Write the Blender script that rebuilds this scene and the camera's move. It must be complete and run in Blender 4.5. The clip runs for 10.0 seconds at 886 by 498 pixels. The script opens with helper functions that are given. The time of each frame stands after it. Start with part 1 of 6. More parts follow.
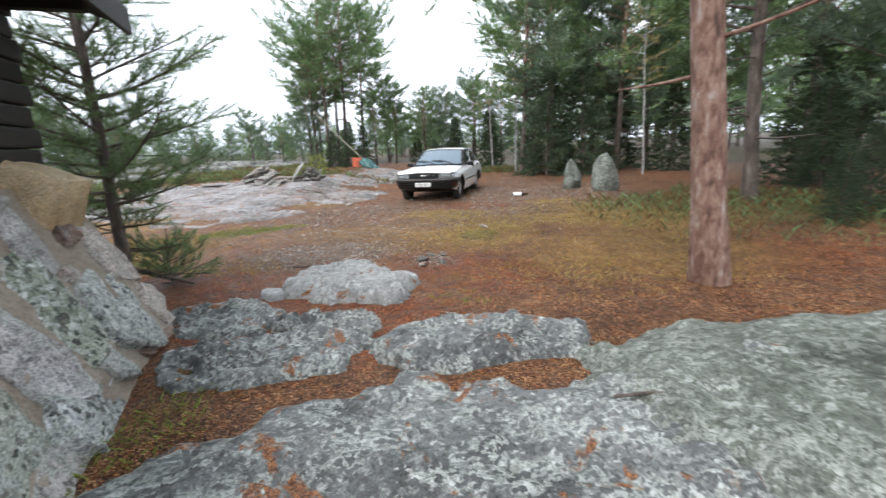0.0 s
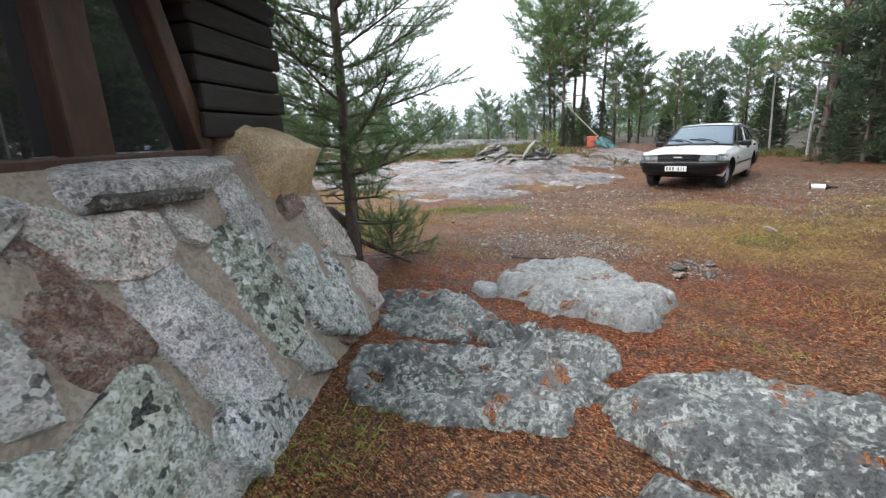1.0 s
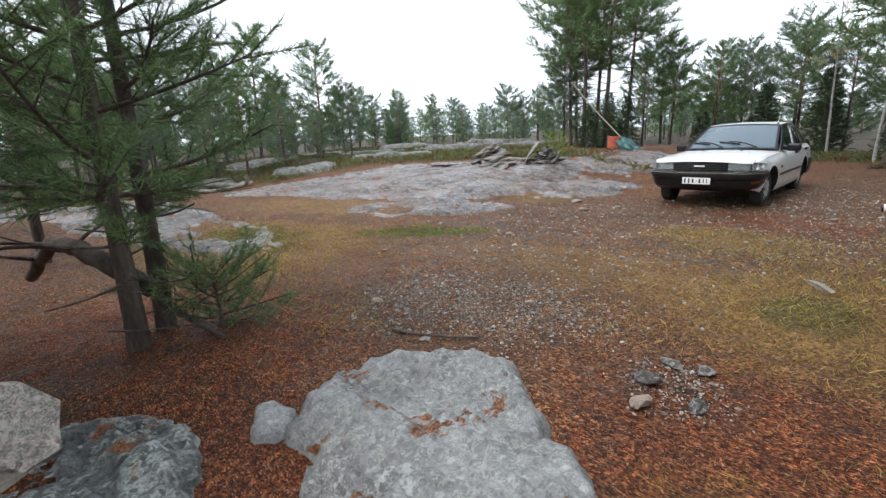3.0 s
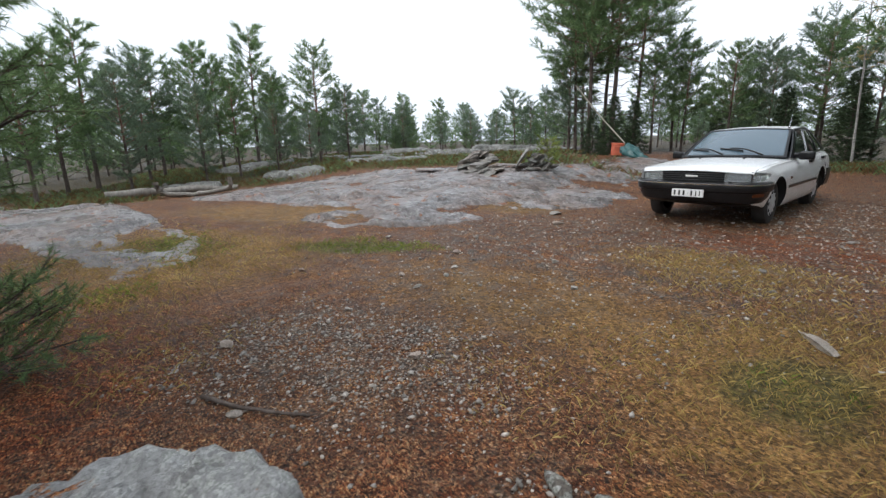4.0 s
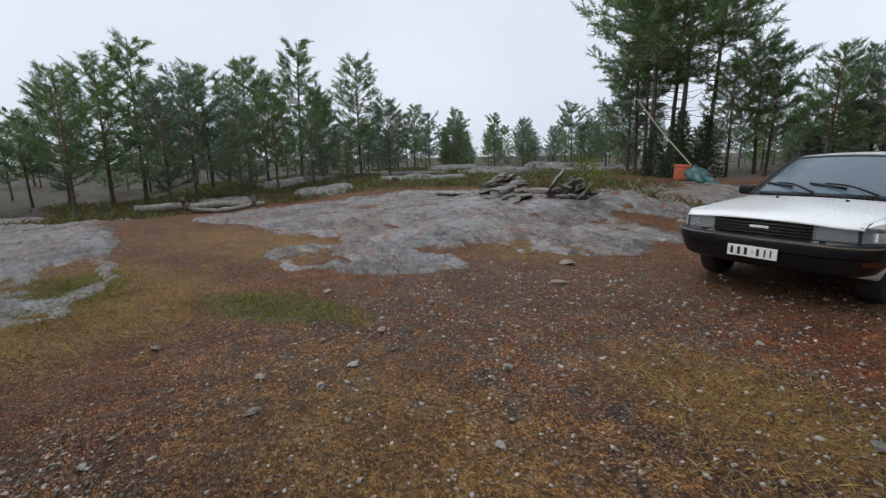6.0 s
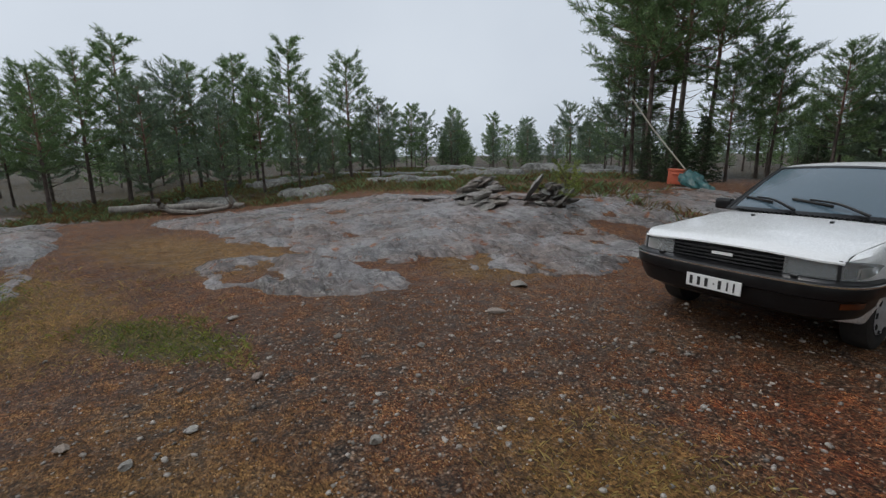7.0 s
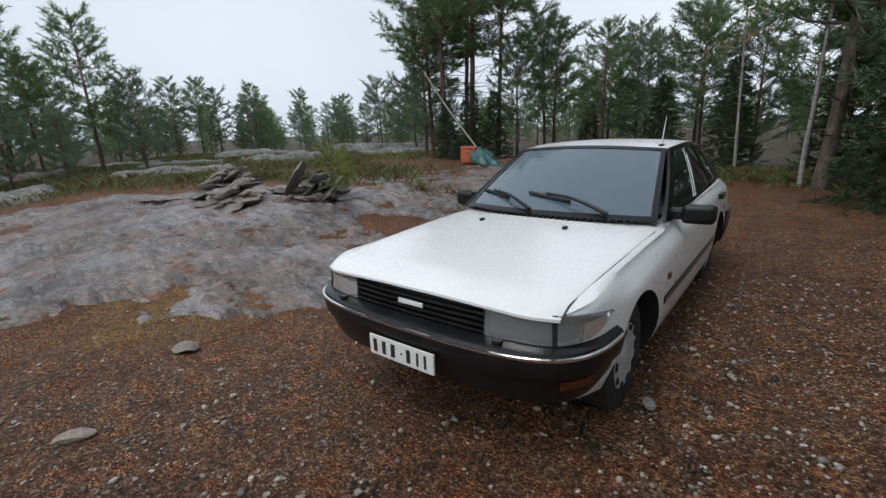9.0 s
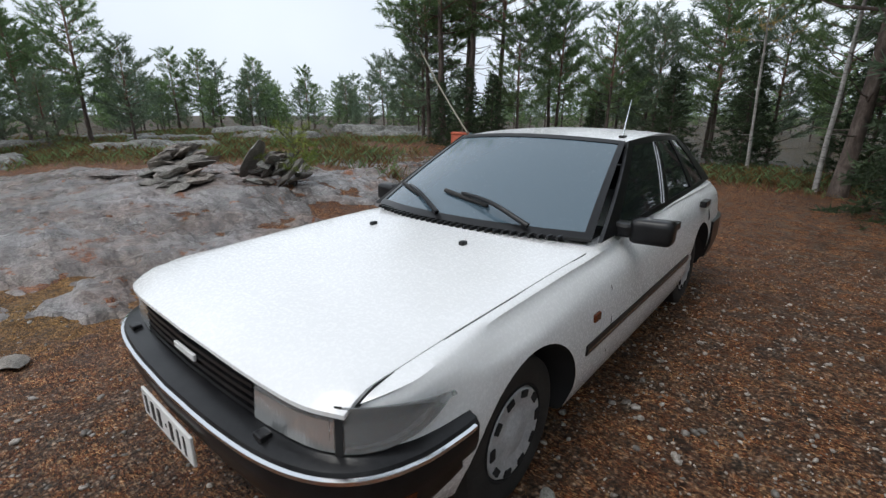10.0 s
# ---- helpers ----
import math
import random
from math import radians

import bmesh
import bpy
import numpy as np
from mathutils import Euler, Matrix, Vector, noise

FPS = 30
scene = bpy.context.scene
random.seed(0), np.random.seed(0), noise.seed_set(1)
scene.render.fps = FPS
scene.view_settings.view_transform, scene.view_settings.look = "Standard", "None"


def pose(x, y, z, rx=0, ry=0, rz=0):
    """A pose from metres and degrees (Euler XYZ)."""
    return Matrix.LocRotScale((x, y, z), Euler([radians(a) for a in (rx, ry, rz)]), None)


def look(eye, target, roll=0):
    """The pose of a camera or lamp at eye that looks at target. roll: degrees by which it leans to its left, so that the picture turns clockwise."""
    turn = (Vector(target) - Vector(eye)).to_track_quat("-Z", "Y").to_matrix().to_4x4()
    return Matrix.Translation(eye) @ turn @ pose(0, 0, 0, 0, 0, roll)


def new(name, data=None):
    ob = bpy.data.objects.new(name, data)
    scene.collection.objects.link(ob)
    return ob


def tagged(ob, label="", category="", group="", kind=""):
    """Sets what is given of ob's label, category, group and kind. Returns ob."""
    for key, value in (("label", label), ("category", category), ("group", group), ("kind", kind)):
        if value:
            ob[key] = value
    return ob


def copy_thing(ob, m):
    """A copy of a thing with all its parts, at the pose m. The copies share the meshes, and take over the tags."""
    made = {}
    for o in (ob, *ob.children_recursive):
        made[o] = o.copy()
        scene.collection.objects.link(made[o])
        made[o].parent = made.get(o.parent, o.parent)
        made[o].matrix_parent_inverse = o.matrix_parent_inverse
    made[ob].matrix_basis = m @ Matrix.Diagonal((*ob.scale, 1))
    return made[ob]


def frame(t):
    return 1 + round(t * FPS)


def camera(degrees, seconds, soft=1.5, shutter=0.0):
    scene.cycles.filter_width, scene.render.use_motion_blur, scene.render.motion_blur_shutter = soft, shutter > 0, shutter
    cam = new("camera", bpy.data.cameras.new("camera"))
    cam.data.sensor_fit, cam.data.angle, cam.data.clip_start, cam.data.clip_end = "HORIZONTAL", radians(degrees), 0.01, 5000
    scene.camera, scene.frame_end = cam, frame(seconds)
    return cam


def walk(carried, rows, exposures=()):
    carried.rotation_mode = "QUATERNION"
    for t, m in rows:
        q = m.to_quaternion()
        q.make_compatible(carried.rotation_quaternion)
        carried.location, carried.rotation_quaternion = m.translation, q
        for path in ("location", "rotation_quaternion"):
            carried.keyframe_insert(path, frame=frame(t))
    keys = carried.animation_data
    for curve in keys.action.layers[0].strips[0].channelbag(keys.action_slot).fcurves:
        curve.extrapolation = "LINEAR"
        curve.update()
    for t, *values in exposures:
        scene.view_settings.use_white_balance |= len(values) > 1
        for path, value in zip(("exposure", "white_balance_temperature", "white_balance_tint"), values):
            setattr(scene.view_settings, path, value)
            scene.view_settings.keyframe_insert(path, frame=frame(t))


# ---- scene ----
cam = camera(89.2, 10.0, 1.4, 0.12)
PATH = [
    (0, (3.218, 1.483, 1.404), (2.641, 3.344, 0.952), -2.6),
    (0.5, (2.927, 1.846, 1.409), (1.657, 3.31, 0.918), -2.2),
    (1, (2.663, 2.257, 1.316), (1.282, 3.617, 0.826), -2.6),
    (1.5, (2.516, 2.816, 1.279), (1.043, 4.079, 0.795), -3.1),
    (2, (2.41, 3.35, 1.303), (0.926, 4.6, 0.818), -3.4),
    (2.5, (2.294, 3.987, 1.295), (0.811, 5.238, 0.808), -3.1),
    (3, (2.295, 4.491, 1.306), (0.812, 5.739, 0.815), -2.4),
    (3.2, (2.294, 4.679, 1.252), (0.798, 5.918, 0.774), -2.2),
    (4.3, (2.133, 6.191, 1.213), (0.571, 7.354, 0.755), -1.9),
    (4.5, (2.081, 6.411, 1.213), (0.491, 7.536, 0.759), -2.3),
    (5, (1.835, 6.86, 1.266), (0.191, 7.915, 0.835), -2.3),
    (5.5, (1.708, 7.344, 1.339), (0.026, 8.345, 0.923), -1.7),
    (5.7, (1.632, 7.487, 1.321), (-0.058, 8.477, 0.915), -1.2),
    (6.8, (1.412, 8.521, 1.392), (-0.319, 9.442, 0.995), -1.3),
    (7, (1.375, 8.73, 1.41), (-0.345, 9.668, 1.005), -0.6),
    (7.5, (1.257, 9.273, 1.373), (-0.391, 10.323, 0.945), -0.6),
    (8, (1.171, 9.858, 1.384), (-0.368, 11.05, 0.928), -1.0),
    (8.5, (1.07, 10.383, 1.38), (-0.331, 11.728, 0.903), -2.0),
    (9, (0.897, 10.782, 1.436), (-0.381, 12.234, 0.926), -2.3),
    (9.5, (0.942, 11.27, 1.438), (-0.281, 12.753, 0.886), -1.8),
    (10, (0.947, 11.759, 1.383), (-0.357, 13.165, 0.815), 0.1),
]
EXPOSURE = [(0, 1.44), (0.5, 1.40), (1, 1.38), (2, 1.18), (2.5, 1.09), (3, 1.0), (4.5, 0.6), (5, 0.45), (5.5, 0.32), (7, -0.10), (7.5, -0.20), (8, -0.13), (8.5, 0.03), (9, 0.20), (10, 0.36)]
walk(cam, [(t, look(eye, target, roll)) for t, eye, target, roll in PATH], EXPOSURE)

# ---- world, sun ----
world = bpy.data.worlds.new("overcast_sky")
scene.world = world
world.use_nodes = True
wn = world.node_tree
wn.nodes.clear()
w_out = wn.nodes.new("ShaderNodeOutputWorld")
w_bg = wn.nodes.new("ShaderNodeBackground")
w_sky = wn.nodes.new("ShaderNodeTexSky")
w_sky.sky_type = "NISHITA"
w_sky.sun_disc = False
w_sky.sun_elevation = radians(28)
w_sky.sun_rotation = radians(200)
w_sky.dust_density = 4.0
w_sat = wn.nodes.new("ShaderNodeHueSaturation")
w_sat.inputs["Saturation"].default_value = 0.06
w_mix = wn.nodes.new("ShaderNodeMixRGB")
w_mix.inputs["Fac"].default_value = 0.72
w_noise = wn.nodes.new("ShaderNodeTexNoise")
w_noise.inputs["Scale"].default_value = 1.6
w_noise.inputs["Detail"].default_value = 4
w_ramp = wn.nodes.new("ShaderNodeValToRGB")
w_ramp.color_ramp.elements[0].position, w_ramp.color_ramp.elements[1].position = 0.3, 0.75
w_ramp.color_ramp.elements[0].color = (5.75, 6.5, 7.55, 1)
w_ramp.color_ramp.elements[1].color = (7.2, 7.95, 8.9, 1)
wn.links.new(w_noise.outputs["Fac"], w_ramp.inputs["Fac"])
wn.links.new(w_sky.outputs["Color"], w_sat.inputs["Color"])
wn.links.new(w_sat.outputs["Color"], w_mix.inputs["Color1"])
wn.links.new(w_ramp.outputs["Color"], w_mix.inputs["Color2"])
wn.links.new(w_mix.outputs["Color"], w_bg.inputs["Color"])
w_bg.inputs["Strength"].default_value = 0.12
wn.links.new(w_bg.outputs["Background"], w_out.inputs["Surface"])
sun = new("sun", bpy.data.lights.new("sun", "SUN"))
sun.data.energy, sun.data.angle, sun.data.color = 0.95, radians(25), (1.0, 0.97, 0.93)
sun.matrix_basis = look((0, 0, 30), (4, 12, 0))


# ---- materials ----
def mat(name, rough=0.6, metal=0.0, color=(0.5, 0.5, 0.5)):
    m = bpy.data.materials.new(name)
    m.use_nodes = True
    b = m.node_tree.nodes["Principled BSDF"]
    b.inputs["Roughness"].default_value = rough
    b.inputs["Metallic"].default_value = metal
    b.inputs["Base Color"].default_value = (*color, 1)
    return m, m.node_tree, b


def nd(t, kind, **inputs):
    n = t.nodes.new(kind)
    for k, v in inputs.items():
        n.inputs[k.replace("_", " ")].default_value = v
    return n


def coords(t, world_space=False):
    if world_space:
        return t.nodes.new("ShaderNodeNewGeometry").outputs["Position"]
    return t.nodes.new("ShaderNodeTexCoord").outputs["Object"]


def noise_of(t, vec, scale, detail=4, rough=0.6, distort=0.0):
    n = nd(t, "ShaderNodeTexNoise", Scale=scale, Detail=detail, Roughness=rough, Distortion=distort)
    t.links.new(vec, n.inputs["Vector"])
    return n.outputs["Fac"]


def ramp(t, fac, stops):
    r = t.nodes.new("ShaderNodeValToRGB")
    e = r.color_ramp.elements
    while len(e) < len(stops):
        e.new(0.5)
    for el, (p, c) in zip(e, stops):
        el.position = p
        el.color = (*c, 1) if len(c) == 3 else c
    t.links.new(fac, r.inputs["Fac"])
    return r.outputs["Color"]


def mixc(t, fac, a, b, mode="MIX"):
    n = t.nodes.new("ShaderNodeMixRGB")
    n.blend_type = mode
    for sock, v in ((n.inputs["Fac"], fac), (n.inputs["Color1"], a), (n.inputs["Color2"], b)):
        if hasattr(v, "links"):
            t.links.new(v, sock)
        elif isinstance(v, (int, float)):
            sock.default_value = v
        else:
            sock.default_value = (*v, 1)
    return n.outputs["Color"]


def bump(t, b, height, strength=0.5, dist=0.02):
    n = nd(t, "ShaderNodeBump", Strength=strength, Distance=dist)
    t.links.new(height, n.inputs["Height"])
    t.links.new(n.outputs["Normal"], b.inputs["Normal"])


def grey(v):
    return (v, v, v)


def chips(t, vec, scale, wobble=0.0):
    """Random value per small cell: flakes, grains and chips with crisp edges."""
    if wobble:
        n = nd(t, "ShaderNodeTexNoise", Scale=scale * 0.6, Detail=3.0)
        t.links.new(vec, n.inputs["Vector"])
        k = t.nodes.new("ShaderNodeVectorMath")
        k.operation = "MULTIPLY_ADD"
        k.inputs[1].default_value = (wobble, wobble, wobble)
        t.links.new(n.outputs["Color"], k.inputs[0])
        t.links.new(vec, k.inputs[2])
        vec = k.outputs["Vector"]
    v = nd(t, "ShaderNodeTexVoronoi", Scale=scale)
    t.links.new(vec, v.inputs["Vector"])
    w = t.nodes.new("ShaderNodeRGBToBW")
    t.links.new(v.outputs["Color"], w.inputs["Color"])
    return w.outputs["Val"]


def both(t, a, b):
    return mixc(t, 1.0, a, b, "MULTIPLY")


def granite(name, base, dark, light, lichen=0.4, rough=0.55, scale=1.0, vary=0.0, litter=0.0, speck=0.85, cracks=False):
    """Speckled wet granite with lichen blotches and dark streaks."""
    m, t, b = mat(name, rough)
    b.inputs["Specular IOR Level"].default_value = 0.3
    p = coords(t, True)
    big = noise_of(t, p, 1.6 * scale, 5, 0.65)
    mid = noise_of(t, p, 11 * scale, 6, 0.7)
    fine = noise_of(t, p, 60 * scale, 4, 0.7)
    cell = chips(t, p, 44 * scale, 0.02)
    grain = chips(t, p, 130 * scale, 0.006)
    c = ramp(t, big, [(0.3, dark), (0.48, base), (0.7, light)])
    c = mixc(t, speck * 0.7, c, ramp(t, mid, [(0.34, grey(0.35)), (0.46, grey(0.85)), (0.56, grey(1.1)), (0.68, grey(1.4))]), "MULTIPLY")
    c = mixc(t, speck * 0.8, c, ramp(t, grain, [(0.22, grey(0.35)), (0.40, grey(0.85)), (0.62, grey(1.1)), (0.80, grey(1.5))]), "MULTIPLY")
    zone = noise_of(t, p, 4.5 * scale, 6, 0.75)
    patch_ = mixc(t, 0.5, mid, cell, "OVERLAY")
    c = mixc(t, both(t, ramp(t, zone, [(0.44, grey(0)), (0.54, grey(1))]), ramp(t, cell, [(0.40, grey(0)), (0.44, grey(lichen * 1.5))])), c, ramp(t, grain, [(0.2, (0.17, 0.19, 0.165)), (0.5, (0.36, 0.38, 0.34)), (0.8, (0.52, 0.53, 0.50))]))
    c = mixc(t, both(t, ramp(t, zone, [(0.36, grey(1)), (0.56, grey(0.25))]), ramp(t, cell, [(0.30, grey(lichen * 1.6)), (0.35, grey(0))])), c, ramp(t, grain, [(0.2, (0.018, 0.02, 0.019)), (0.8, (0.085, 0.09, 0.08))]))
    c = mixc(t, ramp(t, patch_, [(0.66, grey(0)), (0.72, grey(lichen * 1.2))]), c, (0.60, 0.61, 0.59))
    if litter:
        hol = noise_of(t, p, 2.6, 6, 0.7, 0.8)
        c = mixc(t, ramp(t, hol, [(0.60 - litter * 0.1, grey(0)), (0.63 - litter * 0.1, grey(0.95))]), c, ramp(t, chips(t, p, 150, 0.01), [(0.25, (0.05, 0.018, 0.009)), (0.5, (0.17, 0.062, 0.025)), (0.75, (0.36, 0.15, 0.055))]))
    if cracks:
        line = t.nodes.new("ShaderNodeMapping")
        line.inputs["Scale"].default_value = (0.55, 1.5, 1.0)
        line.inputs["Rotation"].default_value = (0, 0, 0.7)
        t.links.new(p, line.inputs["Vector"])
        cr = noise_of(t, line.outputs["Vector"], 1.1, 6, 0.55)
        c = mixc(t, ramp(t, cr, [(0.488, grey(0)), (0.498, grey(0.6)), (0.502, grey(0.6)), (0.512, grey(0))]), c, (0.03, 0.024, 0.02))
        c = mixc(t, ramp(t, cr, [(0.56, grey(0)), (0.567, grey(0.35)), (0.571, grey(0.35)), (0.578, grey(0))]), c, (0.045, 0.035, 0.03))
        c = mixc(t, ramp(t, noise_of(t, p, 0.9, 5, 0.6), [(0.42, grey(0)), (0.58, grey(0.8))]), c, mixc(t, 0.8, c, (0.80, 0.60, 0.48), "MULTIPLY"))
        streak = t.nodes.new("ShaderNodeMapping")
        streak.inputs["Scale"].default_value = (1.2, 6.0, 1.0)
        streak.inputs["Rotation"].default_value = (0, 0, 0.75)
        t.links.new(p, streak.inputs["Vector"])
        c = mixc(t, 0.7, c, ramp(t, noise_of(t, streak.outputs["Vector"], 1.6, 7, 0.7, 0.6), [(0.36, grey(0.45)), (0.5, grey(1.0)), (0.64, grey(1.3))]), "MULTIPLY")
    if vary:
        info = t.nodes.new("ShaderNodeObjectInfo").outputs["Random"]
        c = mixc(t, vary, c, ramp(t, info, [(0.0, (0.55, 0.52, 0.50)), (0.25, (1.15, 1.13, 1.1)), (0.5, (1.2, 0.95, 0.84)), (0.75, (0.72, 0.78, 0.76)), (1.0, (1.3, 1.3, 1.32))]), "MULTIPLY")
    t.links.new(c, b.inputs["Base Color"])
    t.links.new(ramp(t, big, [(0.35, grey(rough - 0.22)), (0.65, grey(rough + 0.1))]), b.inputs["Roughness"])
    bump(t, b, mixc(t, 0.35, mid, mixc(t, 0.5, fine, cell)), 0.9, 0.04)
    return m


M = {}
M["granite"] = granite("wet_grey_granite", (0.265, 0.265, 0.265), (0.145, 0.14, 0.137), (0.375, 0.375, 0.375), 0.28, 0.42, 1.0, 0.0, 0.25, 0.34)
M["littered"] = granite("littered_granite", (0.108, 0.112, 0.112), (0.044, 0.044, 0.043), (0.195, 0.20, 0.20), 0.45, 0.42, 1.0, 0.0, 0.12, 0.5)
M["sheet"] = granite("pale_bedrock", (0.195, 0.178, 0.176), (0.10, 0.086, 0.082), (0.30, 0.28, 0.285), 0.14, 0.36, 0.6, 0.0, 0.12, 0.5, True)
M["wallstone"] = granite("wall_granite", (0.46, 0.43, 0.41), (0.26, 0.24, 0.225), (0.62, 0.59, 0.57), 0.6, 0.62, 0.9, 0.7, 0.0, 0.6)
M["pinkstone"] = granite("pale_pink_stone", (0.52, 0.43, 0.385), (0.33, 0.26, 0.23), (0.66, 0.59, 0.55), 0.5, 0.62, 1.0, 0.0, 0.0, 0.95)
M["paleslab"] = granite("pink_grey_slab", (0.44, 0.42, 0.42), (0.30, 0.26, 0.25), (0.58, 0.54, 0.53), 0.45, 0.58, 1.0, 0.0, 0.0, 0.9)
M["lichenstone"] = granite("lichen_crusted_stone", (0.40, 0.41, 0.41), (0.12, 0.12, 0.12), (0.66, 0.67, 0.67), 0.95, 0.65, 0.8, 0.0, 0.0, 0.9)
M["greenstone"] = granite("green_lichen_stone", (0.27, 0.30, 0.23), (0.12, 0.135, 0.10), (0.50, 0.50, 0.44), 0.85, 0.65, 0.8, 0.0, 0.0, 0.8)
M["redslate"] = granite("red_brown_slate", (0.17, 0.10, 0.075), (0.06, 0.042, 0.036), (0.33, 0.22, 0.17), 0.18, 0.55, 1.2, 0.0, 0.0, 0.9)
M["ochre"] = granite("ochre_wall_stone", (0.56, 0.41, 0.24), (0.42, 0.27, 0.14), (0.64, 0.52, 0.36), 0.14, 0.65, 1.0, 0.0, 0.0, 0.5)
M["dome"] = granite("green_grey_granite", (0.10, 0.11, 0.088), (0.045, 0.05, 0.04), (0.165, 0.175, 0.15), 0.25, 0.55, 0.9)
M["slab"] = granite("heap_slab_stone", (0.20, 0.185, 0.17), (0.11, 0.10, 0.092), (0.31, 0.29, 0.27), 0.2, 0.6, 1.2, 0.7, 0.0, 0.6)
M["ledge"] = granite("dark_mossy_ledge", (0.11, 0.105, 0.095), (0.05, 0.05, 0.042), (0.19, 0.18, 0.17), 0.3, 0.6, 0.8)
M["slate"] = granite("dark_flaking_slate", (0.07, 0.058, 0.05), (0.035, 0.03, 0.028), (0.14, 0.12, 0.10), 0.25, 0.6, 1.0)
M["stone"] = granite("loose_stone", (0.34, 0.315, 0.285), (0.22, 0.205, 0.19), (0.48, 0.45, 0.42), 0.08, 0.55, 1.5, 0.8, 0.0, 0.5)

m, t, b = mat("mortar", 0.85)
p = coords(t, True)
n1, n2 = noise_of(t, p, 3.0, 5), noise_of(t, p, 60, 5, 0.7)
c = ramp(t, n1, [(0.3, (0.24, 0.185, 0.14)), (0.5, (0.34, 0.28, 0.225)), (0.72, (0.43, 0.37, 0.31))])
c = mixc(t, 0.6, c, ramp(t, chips(t, p, 70, 0.015), [(0.25, grey(0.7)), (0.5, grey(1.0)), (0.75, grey(1.15))]), "MULTIPLY")
c = mixc(t, 0.35, c, ramp(t, n2, [(0.3, grey(0.5)), (0.7, grey(1.2))]), "MULTIPLY")
t.links.new(c, b.inputs["Base Color"])
bump(t, b, mixc(t, 0.5, n2, noise_of(t, p, 14, 5, 0.7)), 0.8, 0.03)
M["mortar"] = m

# Ground: needle litter, gravel, moss and grass, chosen by the masks in the mesh.
m, t, b = mat("forest_ground", 0.75)
p = coords(t, True)


def attr(t, name):
    a = t.nodes.new("ShaderNodeAttribute")
    a.attribute_name = name
    return a.outputs["Fac"]


def grey_of(t, col):
    n = t.nodes.new("ShaderNodeRGBToBW")
    t.links.new(col, n.inputs["Color"])
    return n.outputs["Val"]


n_big, n_mid, n_fine = noise_of(t, p, 0.7, 5, 0.6), noise_of(t, p, 6, 6, 0.7), noise_of(t, p, 90, 6, 0.8)
stretch = t.nodes.new("ShaderNodeMapping")
stretch.inputs["Scale"].default_value = (1.0, 3.2, 1.0)
stretch.inputs["Rotation"].default_value = (0, 0, 0.6)
t.links.new(p, stretch.inputs["Vector"])
n_str = noise_of(t, stretch.outputs["Vector"], 55, 6, 0.8, 1.5)
bit, speckle = chips(t, stretch.outputs["Vector"], 75, 0.012), chips(t, p, 160, 0.006)
needle = ramp(t, bit, [(0.22, (0.030, 0.013, 0.007)), (0.38, (0.12, 0.045, 0.018)), (0.54, (0.215, 0.083, 0.03)), (0.68, (0.28, 0.128, 0.056)), (0.80, (0.52, 0.37, 0.22))])
needle = mixc(t, 0.75, needle, ramp(t, n_mid, [(0.34, (0.45, 0.40, 0.38)), (0.5, (1, 1, 1)), (0.66, (1.4, 1.3, 1.0))]), "MULTIPLY")
needle = mixc(t, 0.65, needle, ramp(t, speckle, [(0.25, grey(0.35)), (0.5, grey(1.0)), (0.75, grey(1.5))]), "MULTIPLY")
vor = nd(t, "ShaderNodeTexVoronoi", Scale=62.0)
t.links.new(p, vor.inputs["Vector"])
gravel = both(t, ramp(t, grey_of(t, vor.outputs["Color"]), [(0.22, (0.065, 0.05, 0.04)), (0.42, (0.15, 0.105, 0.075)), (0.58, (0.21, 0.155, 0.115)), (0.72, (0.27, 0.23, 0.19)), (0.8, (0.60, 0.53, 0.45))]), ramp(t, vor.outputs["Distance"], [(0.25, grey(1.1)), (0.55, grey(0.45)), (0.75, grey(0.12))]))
gravel = mixc(t, ramp(t, n_mid, [(0.36, grey(0.0)), (0.56, grey(0.9))]), gravel, needle)
grass = ramp(t, mixc(t, 0.5, n_str, bit), [(0.34, (0.07, 0.040, 0.013)), (0.48, (0.25, 0.15, 0.045)), (0.66, (0.46, 0.30, 0.11))])
b.inputs["Specular IOR Level"].default_value = 0.24
moss = ramp(t, mixc(t, 0.5, n_str, bit), [(0.34, (0.04, 0.042, 0.012)), (0.5, (0.14, 0.135, 0.036)), (0.68, (0.27, 0.24, 0.07))])


def edged(mask, wob, lo=0.30, hi=0.78):
    add = t.nodes.new("ShaderNodeMath")
    add.operation = "ADD"
    t.links.new(mask, add.inputs[0])
    t.links.new(ramp(t, wob, [(0.25, grey(-0.12)), (0.75, grey(0.62))]), add.inputs[1])
    return ramp(t, add.outputs[0], [(lo + 0.22, grey(0)), (hi + 0.22, grey(1))])


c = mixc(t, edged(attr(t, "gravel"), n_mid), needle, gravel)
c = mixc(t, edged(attr(t, "damp"), n_mid), c, mixc(t, 0.85, c, (1.0, 0.64, 0.46), "MULTIPLY"))
c = mixc(t, edged(attr(t, "grass"), n_mid), c, grass)
c = mixc(t, edged(attr(t, "moss"), n_mid), c, moss)
fleck = nd(t, "ShaderNodeTexVoronoi", Scale=21.0)
t.links.new(p, fleck.inputs["Vector"])
c = mixc(t, ramp(t, fleck.outputs["Distance"], [(0.10, grey(0.85)), (0.17, grey(0.0))]), c, ramp(t, grey_of(t, fleck.outputs["Color"]), [(0.2, (0.05, 0.03, 0.02)), (0.45, (0.30, 0.17, 0.08)), (0.6, (0.30, 0.29, 0.28)), (0.8, (0.46, 0.36, 0.2))]))
